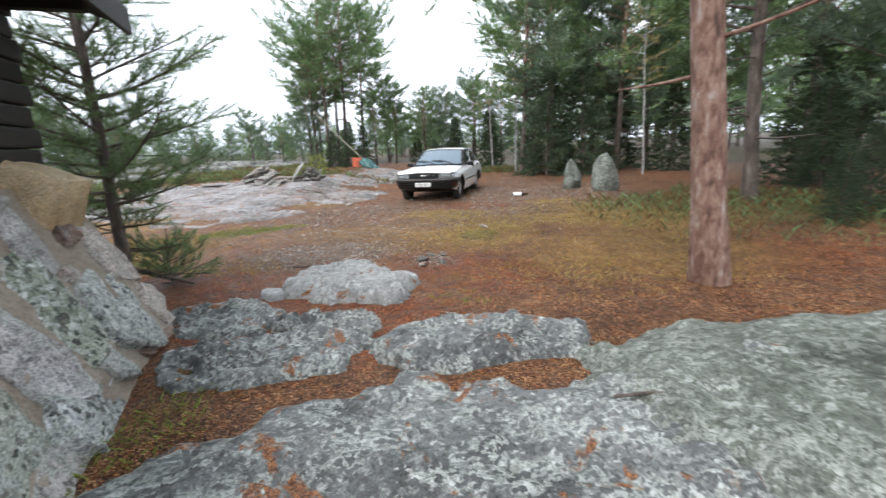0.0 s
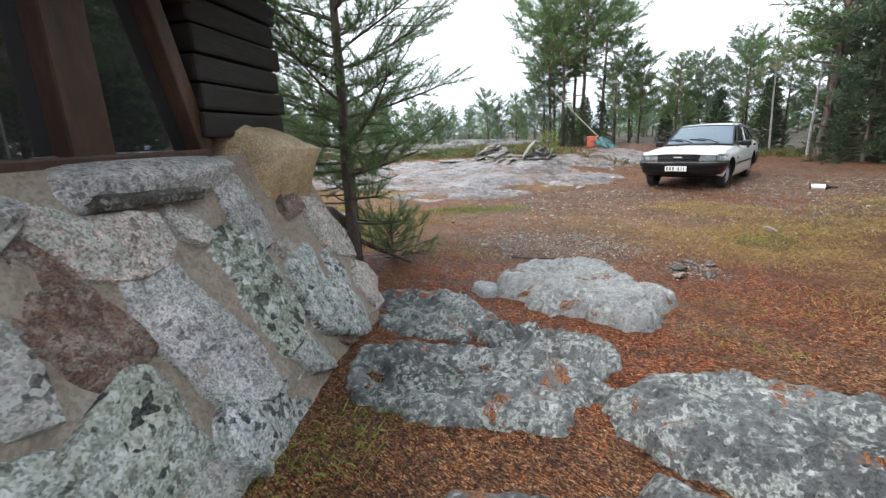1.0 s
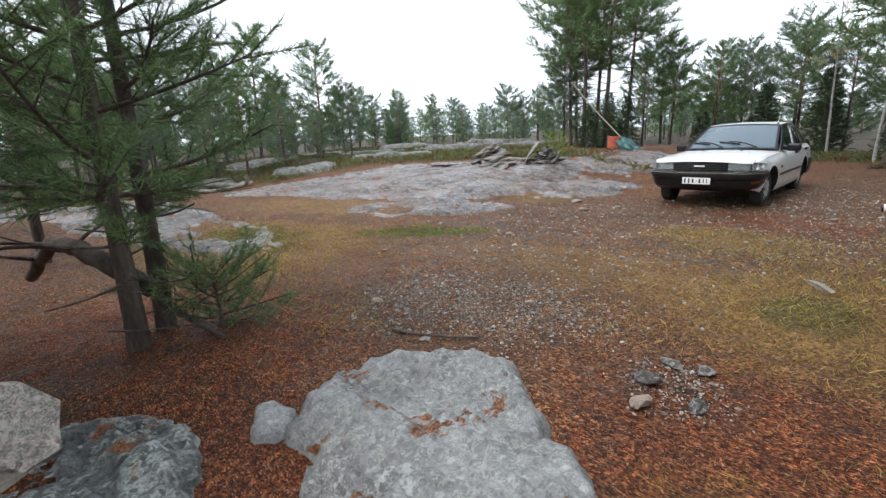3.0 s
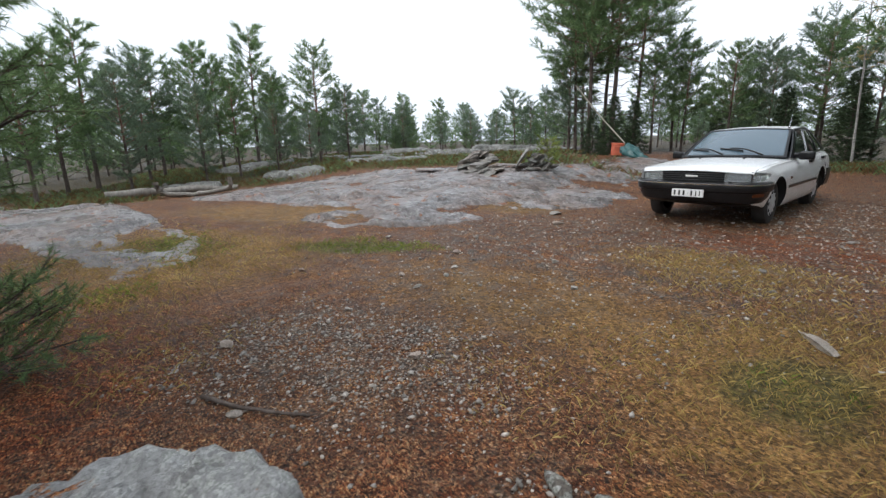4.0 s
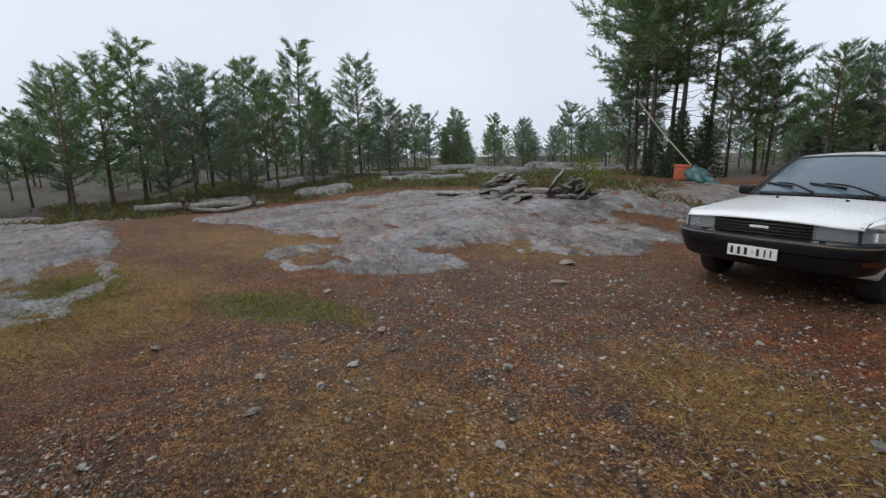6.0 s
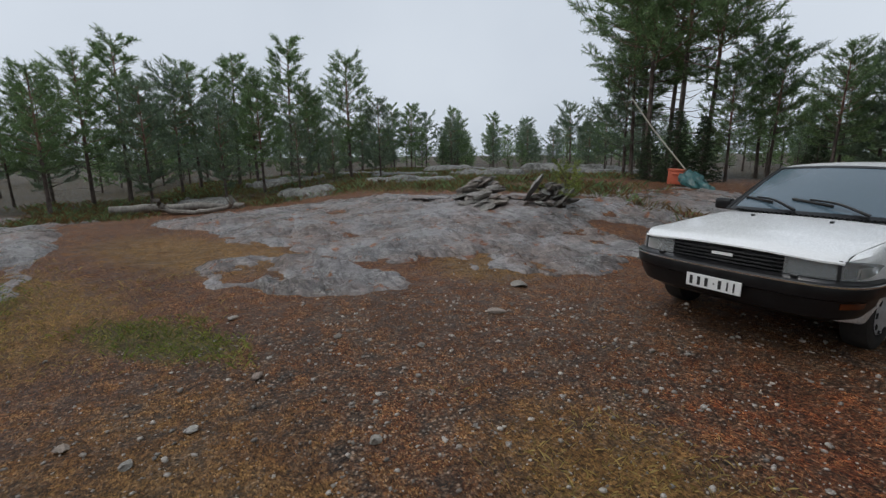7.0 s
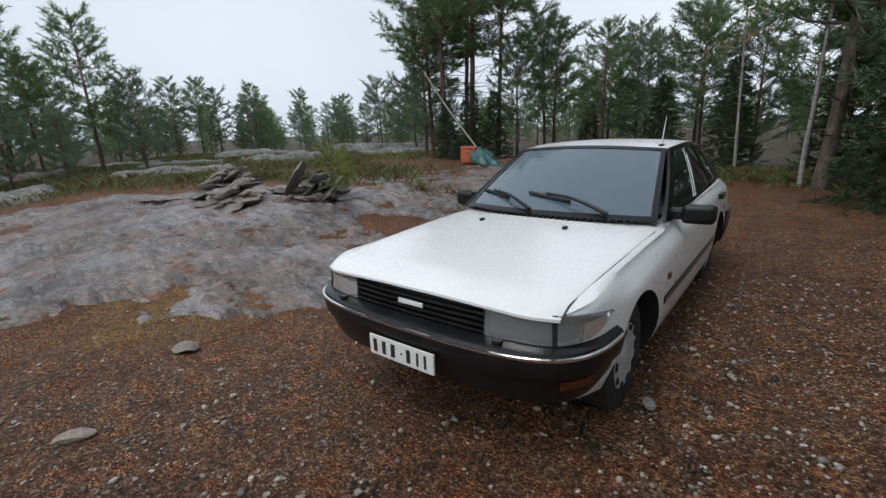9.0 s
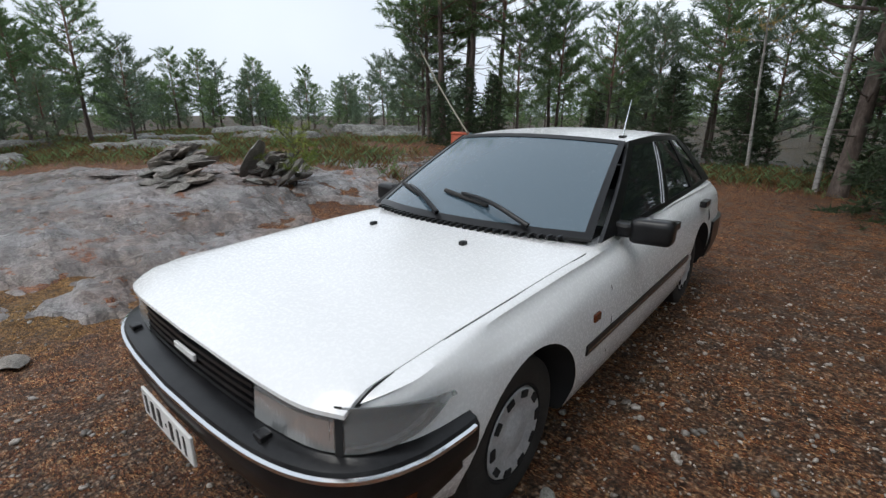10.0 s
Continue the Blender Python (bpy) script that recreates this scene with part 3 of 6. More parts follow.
# ---- bedrock and boulders ----
def rock_patch(name, cx, cy, rx, ry, rot, rise, step, seed, label, category, edge=0.5, wob=0.22, material=None, cracks=0.0, under=0.12):
    """A low outcrop whose uneven outline sinks into the ground."""
    wa, wb, wc = Waves(seed, 1.6 / max(rx, ry) * 2), Waves(seed + 50, 5.0), Waves(seed + 90, 16.0, 3)
    r = max(rx, ry) * 1.35
    xs = np.arange(cx - r, cx + r, step)
    ys = np.arange(cy - r, cy + r, step)
    x, y = np.meshgrid(xs, ys, indexing="ij")
    f = blob(x, y, cx, cy, rx, ry, rot) + wob * wa(x, y) + (0.035 * wb(x, y) + 0.02 * wc(x, y)) * (1.0 if max(rx, ry) < 2 else 0.45)
    top = rise * (1 - np.exp(-np.clip(f, 0, None) / edge * 3)) + np.clip(f, None, 0) * 0.9
    top = top + np.where(f > 0, 0.016 * wb(x, y) + 0.007 * wc(x, y), 0)
    if cracks:
        k = np.abs(wa(x * 1.3 + 5, y * 1.3))
        k2 = np.abs(wb(x * 0.35 + 2, y * 0.5))
        top = top - np.where(f > 0, cracks * (np.exp(-(k / 0.03) ** 2) + 0.7 * np.exp(-(k2 / 0.05) ** 2)), 0)
        top = top + np.where(f > 0, 0.03 * np.floor(2.2 * wa(x * 0.7, y * 1.4)) * sstep(0, 0.3, f), 0)
    z = ground_z(x, y) + np.maximum(top, -under)
    keep = (np.maximum(top, -under) > -under + 1e-4)
    V = np.stack([x, y, z], -1).reshape(-1, 3)
    F = grid_faces(len(xs), len(ys))
    F = F[keep.reshape(-1)[F].any(1)]
    used, inv = np.unique(F, return_inverse=True)
    me = mesh_np(name, V[used], inv.reshape(F.shape), material or M["granite"], True)
    return tagged(put(name, me), label, category)


rock_patch("boulder", 0.83, 5.55, 0.70, 0.56, 0.40, 0.13, 0.025, 11, "flat pale grey granite boulder bedded in needle litter", "rock", 0.16, 0.13, None, 0.018)
rock_patch("boulder", 1.42, 5.25, 0.26, 0.20, 0.4, 0.09, 0.02, 12, "small cracked granite rock beside a flat boulder", "rock", 0.25, 0.3, None, 0.02)
rock_patch("bedrock_outcrop", 0.27, 4.34, 0.58, 0.38, 0.05, 0.06, 0.025, 13, "low bare granite outcrop ringed by red needles", "rock", 0.14, 0.16, M["littered"], 0.02)
rock_patch("bedrock_outcrop", 1.30, 4.42, 0.42, 0.23, 0.2, 0.10, 0.02, 14, "small lichen-covered granite outcrop", "rock", 0.14, 0.18, M["littered"], 0.03)
rock_patch("bedrock_outcrop", 2.47, 4.42, 0.82, 0.42, 0.3, 0.10, 0.03, 15, "long grey granite outcrop between needle patches", "rock", 0.14, 0.18, M["littered"], 0.03)
rock_patch("bedrock_outcrop", 1.20, 3.85, 0.66, 0.40, 0.5, 0.07, 0.025, 116, "low mossy granite outcrop near a stone wall", "rock", 0.14, 0.17, M["littered"], 0.02)
rock_patch("bedrock_outcrop", 2.9, 2.86, 2.0, 1.0, 0.48, 0.16, 0.035, 17, "broad rough granite hump with dark lichen", "rock", 0.25, 0.22, M["littered"], 0.03)
rock_patch("bedrock_outcrop", 5.1, 4.15, 1.9, 1.15, 0.25, 0.30, 0.04, 18, "large rounded grey-green granite dome", "rock", 0.7, 0.12, M["dome"])
rock_patch("bedrock_outcrop", 0.33, 5.05, 0.13, 0.11, 0.2, 0.08, 0.02, 19, "small round granite knob beside a boulder", "rock", 0.3, 0.2)
rock_patch("bedrock_sheet", -4.35, 9.7, 1.5, 0.75, 0.6, 0.08, 0.04, 28, "low tongue of pale bedrock running into gravel", "bedrock", 0.3, 0.14, M["sheet"], 0.04)
rock_patch("bedrock_sheet", -3.0, 12.95, 1.25, 0.62, 0.95, 0.06, 0.04, 29, "small pale bedrock patch in gravel", "bedrock", 0.25, 0.35, M["sheet"], 0.04)
rock_patch("bedrock_sheet", -5.7, 12.4, 3.3, 2.0, 0.75, 0.10, 0.045, 21, "pale cracked bedrock sheet, wet and stepped", "bedrock", 0.3, 0.2, M["sheet"], 0.04)
rock_patch("bedrock_sheet", -7.8, 5.6, 4.0, 1.1, 0.15, 0.06, 0.05, 22, "flat wet bedrock sheet with grassy hollows", "bedrock", 0.3, 0.15, M["sheet"], 0.03)
rock_patch("bedrock_sheet", -9.4, 11.2, 4.2, 2.2, 0.8, 0.10, 0.06, 23, "grey bedrock sheet at the edge of the heath", "bedrock", 0.3, 0.22, M["sheet"], 0.04)
rock_patch("bedrock_sheet", -6.2, 15.4, 2.4, 1.4, 0.4, 0.08, 0.05, 24, "low bedrock ridge under loose stone heaps", "bedrock", 0.25, 0.3, M["sheet"], 0.04)
rock_patch("bedrock_sheet", -4.6, 19.0, 3.0, 1.5, 0.1, 0.06, 0.07, 25, "flat brownish bedrock by the pines", "bedrock", 0.3, 0.35, M["sheet"], 0.03)
rock_patch("bedrock_sheet", -13.5, 4.0, 4.5, 2.0, 0.3, 0.08, 0.09, 26, "bare wet bedrock sloping off to the woods", "bedrock", 0.3, 0.3, M["sheet"], 0.04)
for i, (x, y, rx, ry) in enumerate([(-19, 17.5, 3.2, 1.2), (-16, 20.5, 2.6, 1.0), (-14.5, 16, 2.4, 0.9), (-21, 22, 4, 1.4), (-13, 24, 3, 1.1), (-22, 12.5, 3.0, 1.2), (-18, 9, 2.8, 1.1), (-18, 28, 5, 1.6), (-24, 17, 3, 1.2), (-15.5, 12.2, 2.2, 0.9)]):
    rock_patch("bedrock_ledge", x, y, rx * 0.62, ry * 0.6, 0.4 + 0.3 * (i % 3), 0.22 + 0.08 * (i % 2), 0.11, 31 + i, "grey bedrock ledge in the heath among pines", "bedrock", 0.2, 0.3, M["ledge"], 0.06)


def stone_mesh(name, seed, sx, sy, sz, material, sub=3, angular=0.5):
    r = random.Random(seed)
    bm = bmesh.new()
    bmesh.ops.create_icosphere(bm, subdivisions=sub, radius=1)
    planes = [(Vector((r.gauss(0, 1), r.gauss(0, 1), r.gauss(0, 1))).normalized(), r.uniform(0.55, 0.9)) for _ in range(9)]
    for v in bm.verts:
        p = v.co.copy()
        for n, d in planes:
            k = p.dot(n) - d
            if k > 0:
                p -= n * k * angular * 1.7 if angular > 0.55 else n * k * angular
        p *= 1 + 0.10 * noise.fractal(p * 2.2 + Vector((seed, 0, 0)), 0.8, 2, 3)
        v.co = Vector((p.x * sx, p.y * sy, p.z * sz))
    return bm_mesh(name, bm, material, 38)


def taper(me, k):
    """Narrows a stone towards its top."""
    top = max(v.co.z for v in me.vertices)
    for v in me.vertices:
        f = 1 - k * max(0.0, (v.co.z + top) / (2 * top))
        v.co.x *= f
        v.co.y *= f


def stone(name, x, y, sx, sy, sz, rot, seed, label, z=None, group="", sink=0.35, angular=0.5, tilt=(0, 0), material=None, sub=3):
    me = stone_mesh(name, seed, sx, sy, sz, material or M["stone"], sub, angular)
    ob = put(name, me, None, "", pose(x, y, (gz(x, y) if z is None else z) + sz * (1 - sink), tilt[0], tilt[1], rot))
    return tagged(ob, label, "stone", group)


STONES = [(-2.42, 11.75, 0.16, 0.11, 0.05), (-1.8, 11.0, 0.12, 0.08, 0.04), (0.32, 13.0, 0.07, 0.05, 0.035), (1.33, 6.68, 0.10, 0.075, 0.05), (1.42, 6.45, 0.09, 0.07, 0.045), (1.36, 6.93, 0.12, 0.05, 0.035), (1.52, 6.97, 0.10, 0.06, 0.04),
          (1.62, 6.6, 0.08, 0.06, 0.04), (-1.63, 8.96, 0.06, 0.05, 0.03), (-1.2, 8.57, 0.055, 0.045, 0.025), (1.65, 8.95, 0.24, 0.08, 0.03), (-0.73, 6.31, 0.09, 0.05, 0.03), (0.19, 7.12, 0.06, 0.05, 0.03), (-1.0, 8.3, 0.05, 0.04, 0.03),
          (-1.3, 8.0, 0.06, 0.05, 0.03), (-0.9, 7.9, 0.07, 0.05, 0.02), (0.0, 8.9, 0.05, 0.04, 0.03), (0.95, 10.27, 0.07, 0.05, 0.03), (-2.0, 9.6, 0.05, 0.05, 0.03), (-1.5, 10.1, 0.06, 0.04, 0.025), (-0.6, 9.4, 0.05, 0.05, 0.03),
          (1.2, 12.2, 0.06, 0.05, 0.03), (1.6, 12.7, 0.05, 0.04, 0.03), (-3.0, 8.9, 0.07, 0.05, 0.03), (-2.3, 7.4, 0.06, 0.05, 0.03), (0.1, 6.15, 0.05, 0.04, 0.02)]
for i, (x, y, a, b_, c_) in enumerate(STONES):
    stone("stone", x, y, a * 0.8, b_ * 0.8, c_ * 0.75, (i * 67) % 360, 200 + i, ("small dark slaty stone lying in gravel" if 3 <= i < 8 else "small weathered grey stone lying on gravel"), group="stones on the ground", sub=2, angular=0.9, material=M["slate" if 3 <= i < 8 and i != 4 else "stone"])
# Two pointed boulders by the track.
b1 = stone("standing_boulder", 3.83, 14.5, 0.52, 0.44, 0.66, 20, 301, "pointed grey granite boulder standing beside the track", sink=0.5, angular=0.8, material=M["dome"])
b2 = stone("standing_boulder", 2.97, 15.0, 0.44, 0.38, 0.56, 70, 302, "rough grey granite boulder standing beside the track", sink=0.5, angular=0.8, material=M["dome"])

taper(b1.data, 0.5)
taper(b2.data, 0.5)

# Heaps of flat stones on the bedrock.


def heap(cx, cy, n, w, d, h, seed):
    """Broken slabs piled into a low cone, most of them dipping the same way."""
    rr = random.Random(seed)
    for i in range(n):
        lay = i / n
        r, a = (1 - lay) * math.sqrt(rr.random()) + 0.08, rr.uniform(0, 2 * math.pi)
        x, y = cx + r * w * math.cos(a), cy + r * d * math.sin(a)
        z = gz(x, y) + 0.08 + h * min(lay, max(0.0, 1 - r)) * rr.uniform(0.85, 1.0)
        k = rr.uniform(0.7, 1.15) * (1.1 - 0.25 * lay)
        stone("slab_stone", x, y, 0.27 * k, 0.16 * k, rr.uniform(0.035, 0.075), rr.gauss(40, 35), seed * 100 + i, "flat broken grey stone in a loose heap", z, "heaped stones", 0.6, 0.9, (rr.gauss(0, 14), rr.gauss(-16, 12)), material=M["slab"], sub=2)


heap(-6.85, 14.2, 56, 0.85, 0.62, 0.52, 3)
heap(-5.72, 15.15, 32, 0.5, 0.5, 0.36, 4)
stone("leaning_slab", -6.02, 14.92, 0.46, 0.30, 0.05, 0, 401, "large dark flat slab leaning on a stone heap", gz(-6.02, 14.92) + 0.30, "", 0.5, 0.9, (30, -48), M["slab"])
stone("flat_slab", -6.75, 15.1, 0.55, 0.22, 0.06, 15, 402, "long flat pale slab lying between stone heaps", gz(-6.7, 15.1) + 0.06, "", 0.3, 0.9, (4, 3), M["sheet"])
stone("flat_slab", -8.2, 13.6, 0.6, 0.3, 0.05, 40, 403, "flat slab lying on bedrock", gz(-8.2, 13.6) + 0.09, "", 0.3, 0.9, (3, 3), M["sheet"])


# ---- cabin on a stone foundation ----
CA = Matrix(((-0.59, -0.807, 0, 0), (0.807, -0.59, 0, 0), (0, 0, 1, 0), (0, 0, 0, 1)))  # s along the wall, -n, z


def face_n(z):
    return 2.47 - 0.43 * z


cabin_base = thing("stone_foundation", "battered fieldstone foundation with sandy mortar and lichen", "stone wall", CA)
S0, S1 = -3.2, 3.34


def frustum(bm, s0, s1, nb, n0, z0, z1, grow):
    """A block with a battered front and end."""
    lo = [(s0, -n0, z0), (s1 + grow, -n0, z0), (s1 + grow, -nb, z0), (s0, -nb, z0)]
    dn = 0.43 * (z1 - z0)
    hi = [(s0, -n0 + dn, z1), (s1, -n0 + dn, z1), (s1, -nb, z1), (s0, -nb, z1)]
    v = [bm.verts.new(p) for p in lo + hi]
    for f in ((0, 1, 2, 3), (7, 6, 5, 4), (0, 4, 5, 1), (1, 5, 6, 2), (2, 6, 7, 3), (3, 7, 4, 0)):
        bm.faces.new([v[i] for i in f])


bm = bmesh.new()
frustum(bm, S0, S1, -2.0, face_n(-0.3) - 0.012, -0.3, 1.26, 0.22)
bmesh.ops.subdivide_edges(bm, edges=bm.edges[:], cuts=64, use_grid_fill=True)
for v in bm.verts:
    v.co.y += 0.022 * noise.fractal(v.co * 4.0, 0.7, 2, 5)
part("mortar_core", bm, M["mortar"], cabin_base, "sandy grey mortar between the stones")


def clip_poly(poly, p, n):
    out = []
    for i, a in enumerate(poly):
        b = poly[(i + 1) % len(poly)]
        da, db = (a - p).dot(n), (b - p).dot(n)
        if da <= 0:
            out.append(a)
        if da * db < 0:
            out.append(a + (b - a) * (da / (da - db)))
    return out


def wall_stone(poly, to3, out3, seed, proud):
    """One fieldstone from its outline on a wall: to3 maps (u, v), out3 is the outward way."""
    r = random.Random(seed)
    c = sum(poly, Vector((0, 0))) / len(poly)
    ring = []
    k = len(poly)
    for i in range(k):
        a, b = poly[i], poly[(i + 1) % k]
        steps = max(1, int((b - a).length / 0.11))
        for j in range(steps):
            q = a + (b - a) * (j / steps)
            ring.append(q + Vector((r.uniform(-1, 1), r.uniform(-1, 1))) * 0.014)
    if len(ring) < 5:
        return None
    sm = [(ring[i - 1] + ring[i] * 6 + ring[(i + 1) % len(ring)]) / 8 for i in range(len(ring))]
    bm = bmesh.new()
    tilt = Vector((r.uniform(-0.16, 0.16), r.uniform(-0.12, 0.12)))
    rings = []
    for scale, depth in ((1.0, -0.06), (0.985, 0.55 * proud), (0.94, 0.95 * proud), (0.68, 1.05 * proud), (0.36, 1.1 * proud)):
        row = []
        for q in sm:
            w = c + (q - c) * scale
            h = depth + (tilt.dot(w - c) if depth > 0 else 0) + (0.04 * noise.fractal(Vector((w.x * 5, w.y * 5, seed * 1.7)), 0.8, 2, 5) if depth > 0 else 0)
            w = w + Vector((noise.noise(Vector((w.x * 2.3, w.y * 2.3, 3.0))), noise.noise(Vector((w.x * 2.3, w.y * 2.3, 9.0))))) * 0.09
            row.append(bm.verts.new(to3(w.x, w.y) + out3 * h))
        rings.append(row)
    c = c + Vector((noise.noise(Vector((c.x * 2.3, c.y * 2.3, 3.0))), noise.noise(Vector((c.x * 2.3, c.y * 2.3, 9.0))))) * 0.09
    top = bm.verts.new(to3(c.x, c.y) + out3 * (1.12 * proud + 0.03 * noise.noise(Vector((c.x * 4, c.y * 4, seed)))))
    m_ = len(sm)
    for a, b in zip(rings, rings[1:]):
        for i in range(m_):
            bm.faces.new((a[i], a[(i + 1) % m_], b[(i + 1) % m_], b[i]))
    for i in range(m_):
        bm.faces.new((rings[-1][i], rings[-1][(i + 1) % m_], top))
    return bm


def stone_facing(parent, u0, u1, v0, v1, to3, out3, seed, size, material, laid=(), inset=0.007):
    """Tightly fitted fieldstones over a wall: those laid by hand first, the rest by chance."""
    r = random.Random(seed)
    seeds = [(Vector((u, v)), d) for u, v, d in laid]
    tries = 0
    while tries < 4000:
        tries += 1
        p = Vector((r.uniform(u0, u1), r.uniform(v0, v1)))
        d = size * r.uniform(0.7, 1.3)
        if all((p - q).length > (d + e) / 2 for q, e in seeds):
            seeds.append((p, d))
    for i, (p, d) in enumerate(seeds):
        poly = [Vector(q) for q in ((u0, v0), (u1, v0), (u1, v1), (u0, v1))]
        for j, (q, e) in enumerate(seeds):
            if j != i and (q - p).length < size * 4 and len(poly) > 2:
                n = (q - p).normalized()
                w = (d * d - e * e) / 4 / max(0.1, 2 * (q - p).length)
                poly = clip_poly(poly, p + (q - p) * 0.5 + n * (w - inset * r.choice((0.6, 1, 1, 2.2))), n)
        if len(poly) < 3:
            continue
        bm = wall_stone(poly, to3, out3, seed * 1000 + i, r.uniform(0.015, 0.045))
        if bm:
            part("fieldstone", bm, material, parent, "", 35)


def laid_stone(u, v, a, b, rot, material, label, seed, proud=0.035):
    """A fieldstone of half sizes a and b, set in the mortar at a chosen place."""
    r = random.Random(seed)
    k = r.choice((6, 7, 8))
    c, q = math.cos(radians(rot)), math.sin(radians(rot))
    poly = []
    for i in range(k):
        th = 2 * math.pi * (i + r.uniform(-0.28, 0.28)) / k
        m_ = max(abs(math.cos(th)), abs(math.sin(th))) ** -0.9 * r.uniform(0.9, 1.06)
        x_, y_ = a * m_ * math.cos(th), b * m_ * math.sin(th)
        poly.append(Vector((u + c * x_ - q * y_, v + q * x_ + c * y_)))
    bm = wall_stone(poly, front_at, out_f, seed, proud)
    if bm:
        part("fieldstone", bm, M[material], cabin_base, label, 35)


out_f = Vector((0, -1, 0.43)).normalized()


def front_at(u, v):
    return Vector((u + 0.16 * max(0.0, u - 2.6) / 0.8 * (1 - v / 1.1), -face_n(v) + 0.02, v))


LAID = [
    (1.60, 1.00, 0.25, 0.11, -14, "pinkstone", "pale pink rough stone"), (1.36, 0.82, 0.29, 0.10, -62, "redslate", "flaking red-brown slate"), (1.77, 0.57, 0.33, 0.14, -74, "paleslab", "long pink and grey slab"),
    (2.04, 0.98, 0.13, 0.075, -80, "pinkstone", ""), (2.45, 0.95, 0.22, 0.14, -70, "paleslab", ""), (2.22, 0.60, 0.30, 0.17, -78, "greenstone", "stone crusted with green lichen"), (2.84, 0.40, 0.33, 0.26, -28, "lichenstone", "white stone blotched with black lichen"),
    (3.20, 0.68, 0.24, 0.12, -64, "pinkstone", ""), (2.98, 0.93, 0.19, 0.055, -4, "redslate", "thin flaking slate"), (1.92, 0.06, 0.36, 0.17, -14, "lichenstone", "black and white lichened stone"), (1.35, 0.36, 0.24, 0.19, -70, "greenstone", "stone with green and pink lichen"),
    (1.07, 0.76, 0.12, 0.12, 0, "wallstone", ""), (0.98, 0.40, 0.17, 0.18, 10, "greenstone", ""), (2.36, 0.17, 0.20, 0.10, -20, "wallstone", ""), (2.90, 0.06, 0.24, 0.055, -20, "redslate", ""), (3.30, 0.20, 0.20, 0.14, -60, "wallstone", ""),
    (1.22, 1.10, 0.13, 0.09, 10, "wallstone", ""), (1.42, 0.04, 0.20, 0.12, 0, "wallstone", ""), (2.66, 0.70, 0.09, 0.07, 20, "pinkstone", "")]
for i, (u, v, a_, b_, rot, mt, lab) in enumerate(LAID):
    laid_stone(u, v, a_ * 1.2, b_ * 1.28, rot, mt, lab, 900 + i)
rr = random.Random(77)
spots = [(u, v, a_ * 1.2, b_ * 1.28) for u, v, a_, b_, *_ in LAID]
for i in range(400):
    u, v, r_ = rr.uniform(0.95, 3.32), rr.uniform(0.0, 1.0), rr.uniform(0.035, 0.085)
    if all(math.hypot(u - p_, v - q_) > 0.62 * (a_ + b_) + r_ for p_, q_, a_, b_ in spots):
        spots.append((u, v, r_, r_))
        laid_stone(u, v, r_ * rr.uniform(0.9, 1.4), r_, rr.uniform(-80, 10), rr.choice(("wallstone", "pinkstone", "lichenstone")), "", 1200 + i, 0.028)
stone_facing(cabin_base, -0.4, 0.86, -0.08, 1.10, front_at, out_f, 7, 0.36, M["wallstone"], (), 0.02)
out_e = Vector((1, 0, 0.3)).normalized()
stone_facing(cabin_base, -1.2, 2.0, -0.08, 1.1, lambda u, v: Vector((3.30 + 0.22 * (1.26 - v) / 1.56 - 0.01, -u, v)), out_e, 8, 0.42, M["wallstone"], (), 0.015)
# Coping blocks under the boards.
def block_mesh(name, seed, lx, ly, lz, material):
    """A rough squared stone with worn, broken edges."""
    bm = bmesh.new()
    bmesh.ops.create_cube(bm, size=1)
    bmesh.ops.subdivide_edges(bm, edges=bm.edges[:], cuts=7, use_grid_fill=True)
    for v in bm.verts:
        p = v.co * 2
        e = sorted(abs(k) for k in p)
        worn = max(0.0, e[1] - 0.60) * 0.30
        q = Vector([math.copysign(abs(k) - worn * abs(k), k) for k in p])
        f = noise.fractal(Vector((p.x * lx * 4 + seed, p.y * ly * 4, p.z * lz * 4)), 0.9, 2, 4)
        q = Vector((q.x * lx / 2 + 0.05 * lx * noise.noise(Vector((seed, p.z, p.y))), q.y * ly / 2, q.z * lz / 2 * (1 + 0.10 * noise.noise(Vector((p.x, seed, 0))))))
        v.co = q * (1 + 0.05 * f)
    return bm_mesh(name, bm, material, 40)


COPING = [(-0.4, 0.5, 0.15, 1.155), (0.15, 0.55, 0.15, 1.16), (0.72, 0.55, 0.16, 1.16), (1.22, 0.42, 0.14, 1.16), (2.04, 0.98, 0.16, 1.21)]
for i, (s, w, h, z) in enumerate(COPING):
    put("coping_stone", block_mesh("coping_stone", 40 + i, w, 0.46, h, M["paleslab"]), cabin_base, "", pose(s, -1.80, z, 14, 0, 0))
put("coping_stone", block_mesh("coping_stone", 60, 0.60, 0.50, 0.50, M["ochre"]), cabin_base, "ochre squared corner stone", pose(3.03, -1.86, 1.15, 21, 3, -3))
# Dark bar added as the shade of the gap below the long coping block.
put("coping_stone", block_mesh("coping_stone", 61, 0.56, 0.10, 0.055, M["slate"]), cabin_base, "dark flaking slate strip", pose(1.90, -2.01, 1.125, 14, 3, 0))

cabin = thing("log_cabin", "dark tarred wooden cabin on a stone foundation", "cabin", CA)
# Boards of the wall beside the windows.
z = 1.36
i = 0
while z < 2.55:
    h = 0.145
    bm = box_bm(2.52, 3.38 + 0.03 * (i % 2), -1.86 - 0.012 * (i % 2), -1.70, z, z + h - 0.008, 0.02)
    part("wall_log", bm, M["logwood"], cabin)
    bm = box_bm(3.24, 3.40 + 0.05 * ((i + 1) % 2), -1.68, 2.0, z, z + h - 0.008, 0.02)
    part("wall_log", bm, M["logwood"], cabin)
    z += h
    i += 1
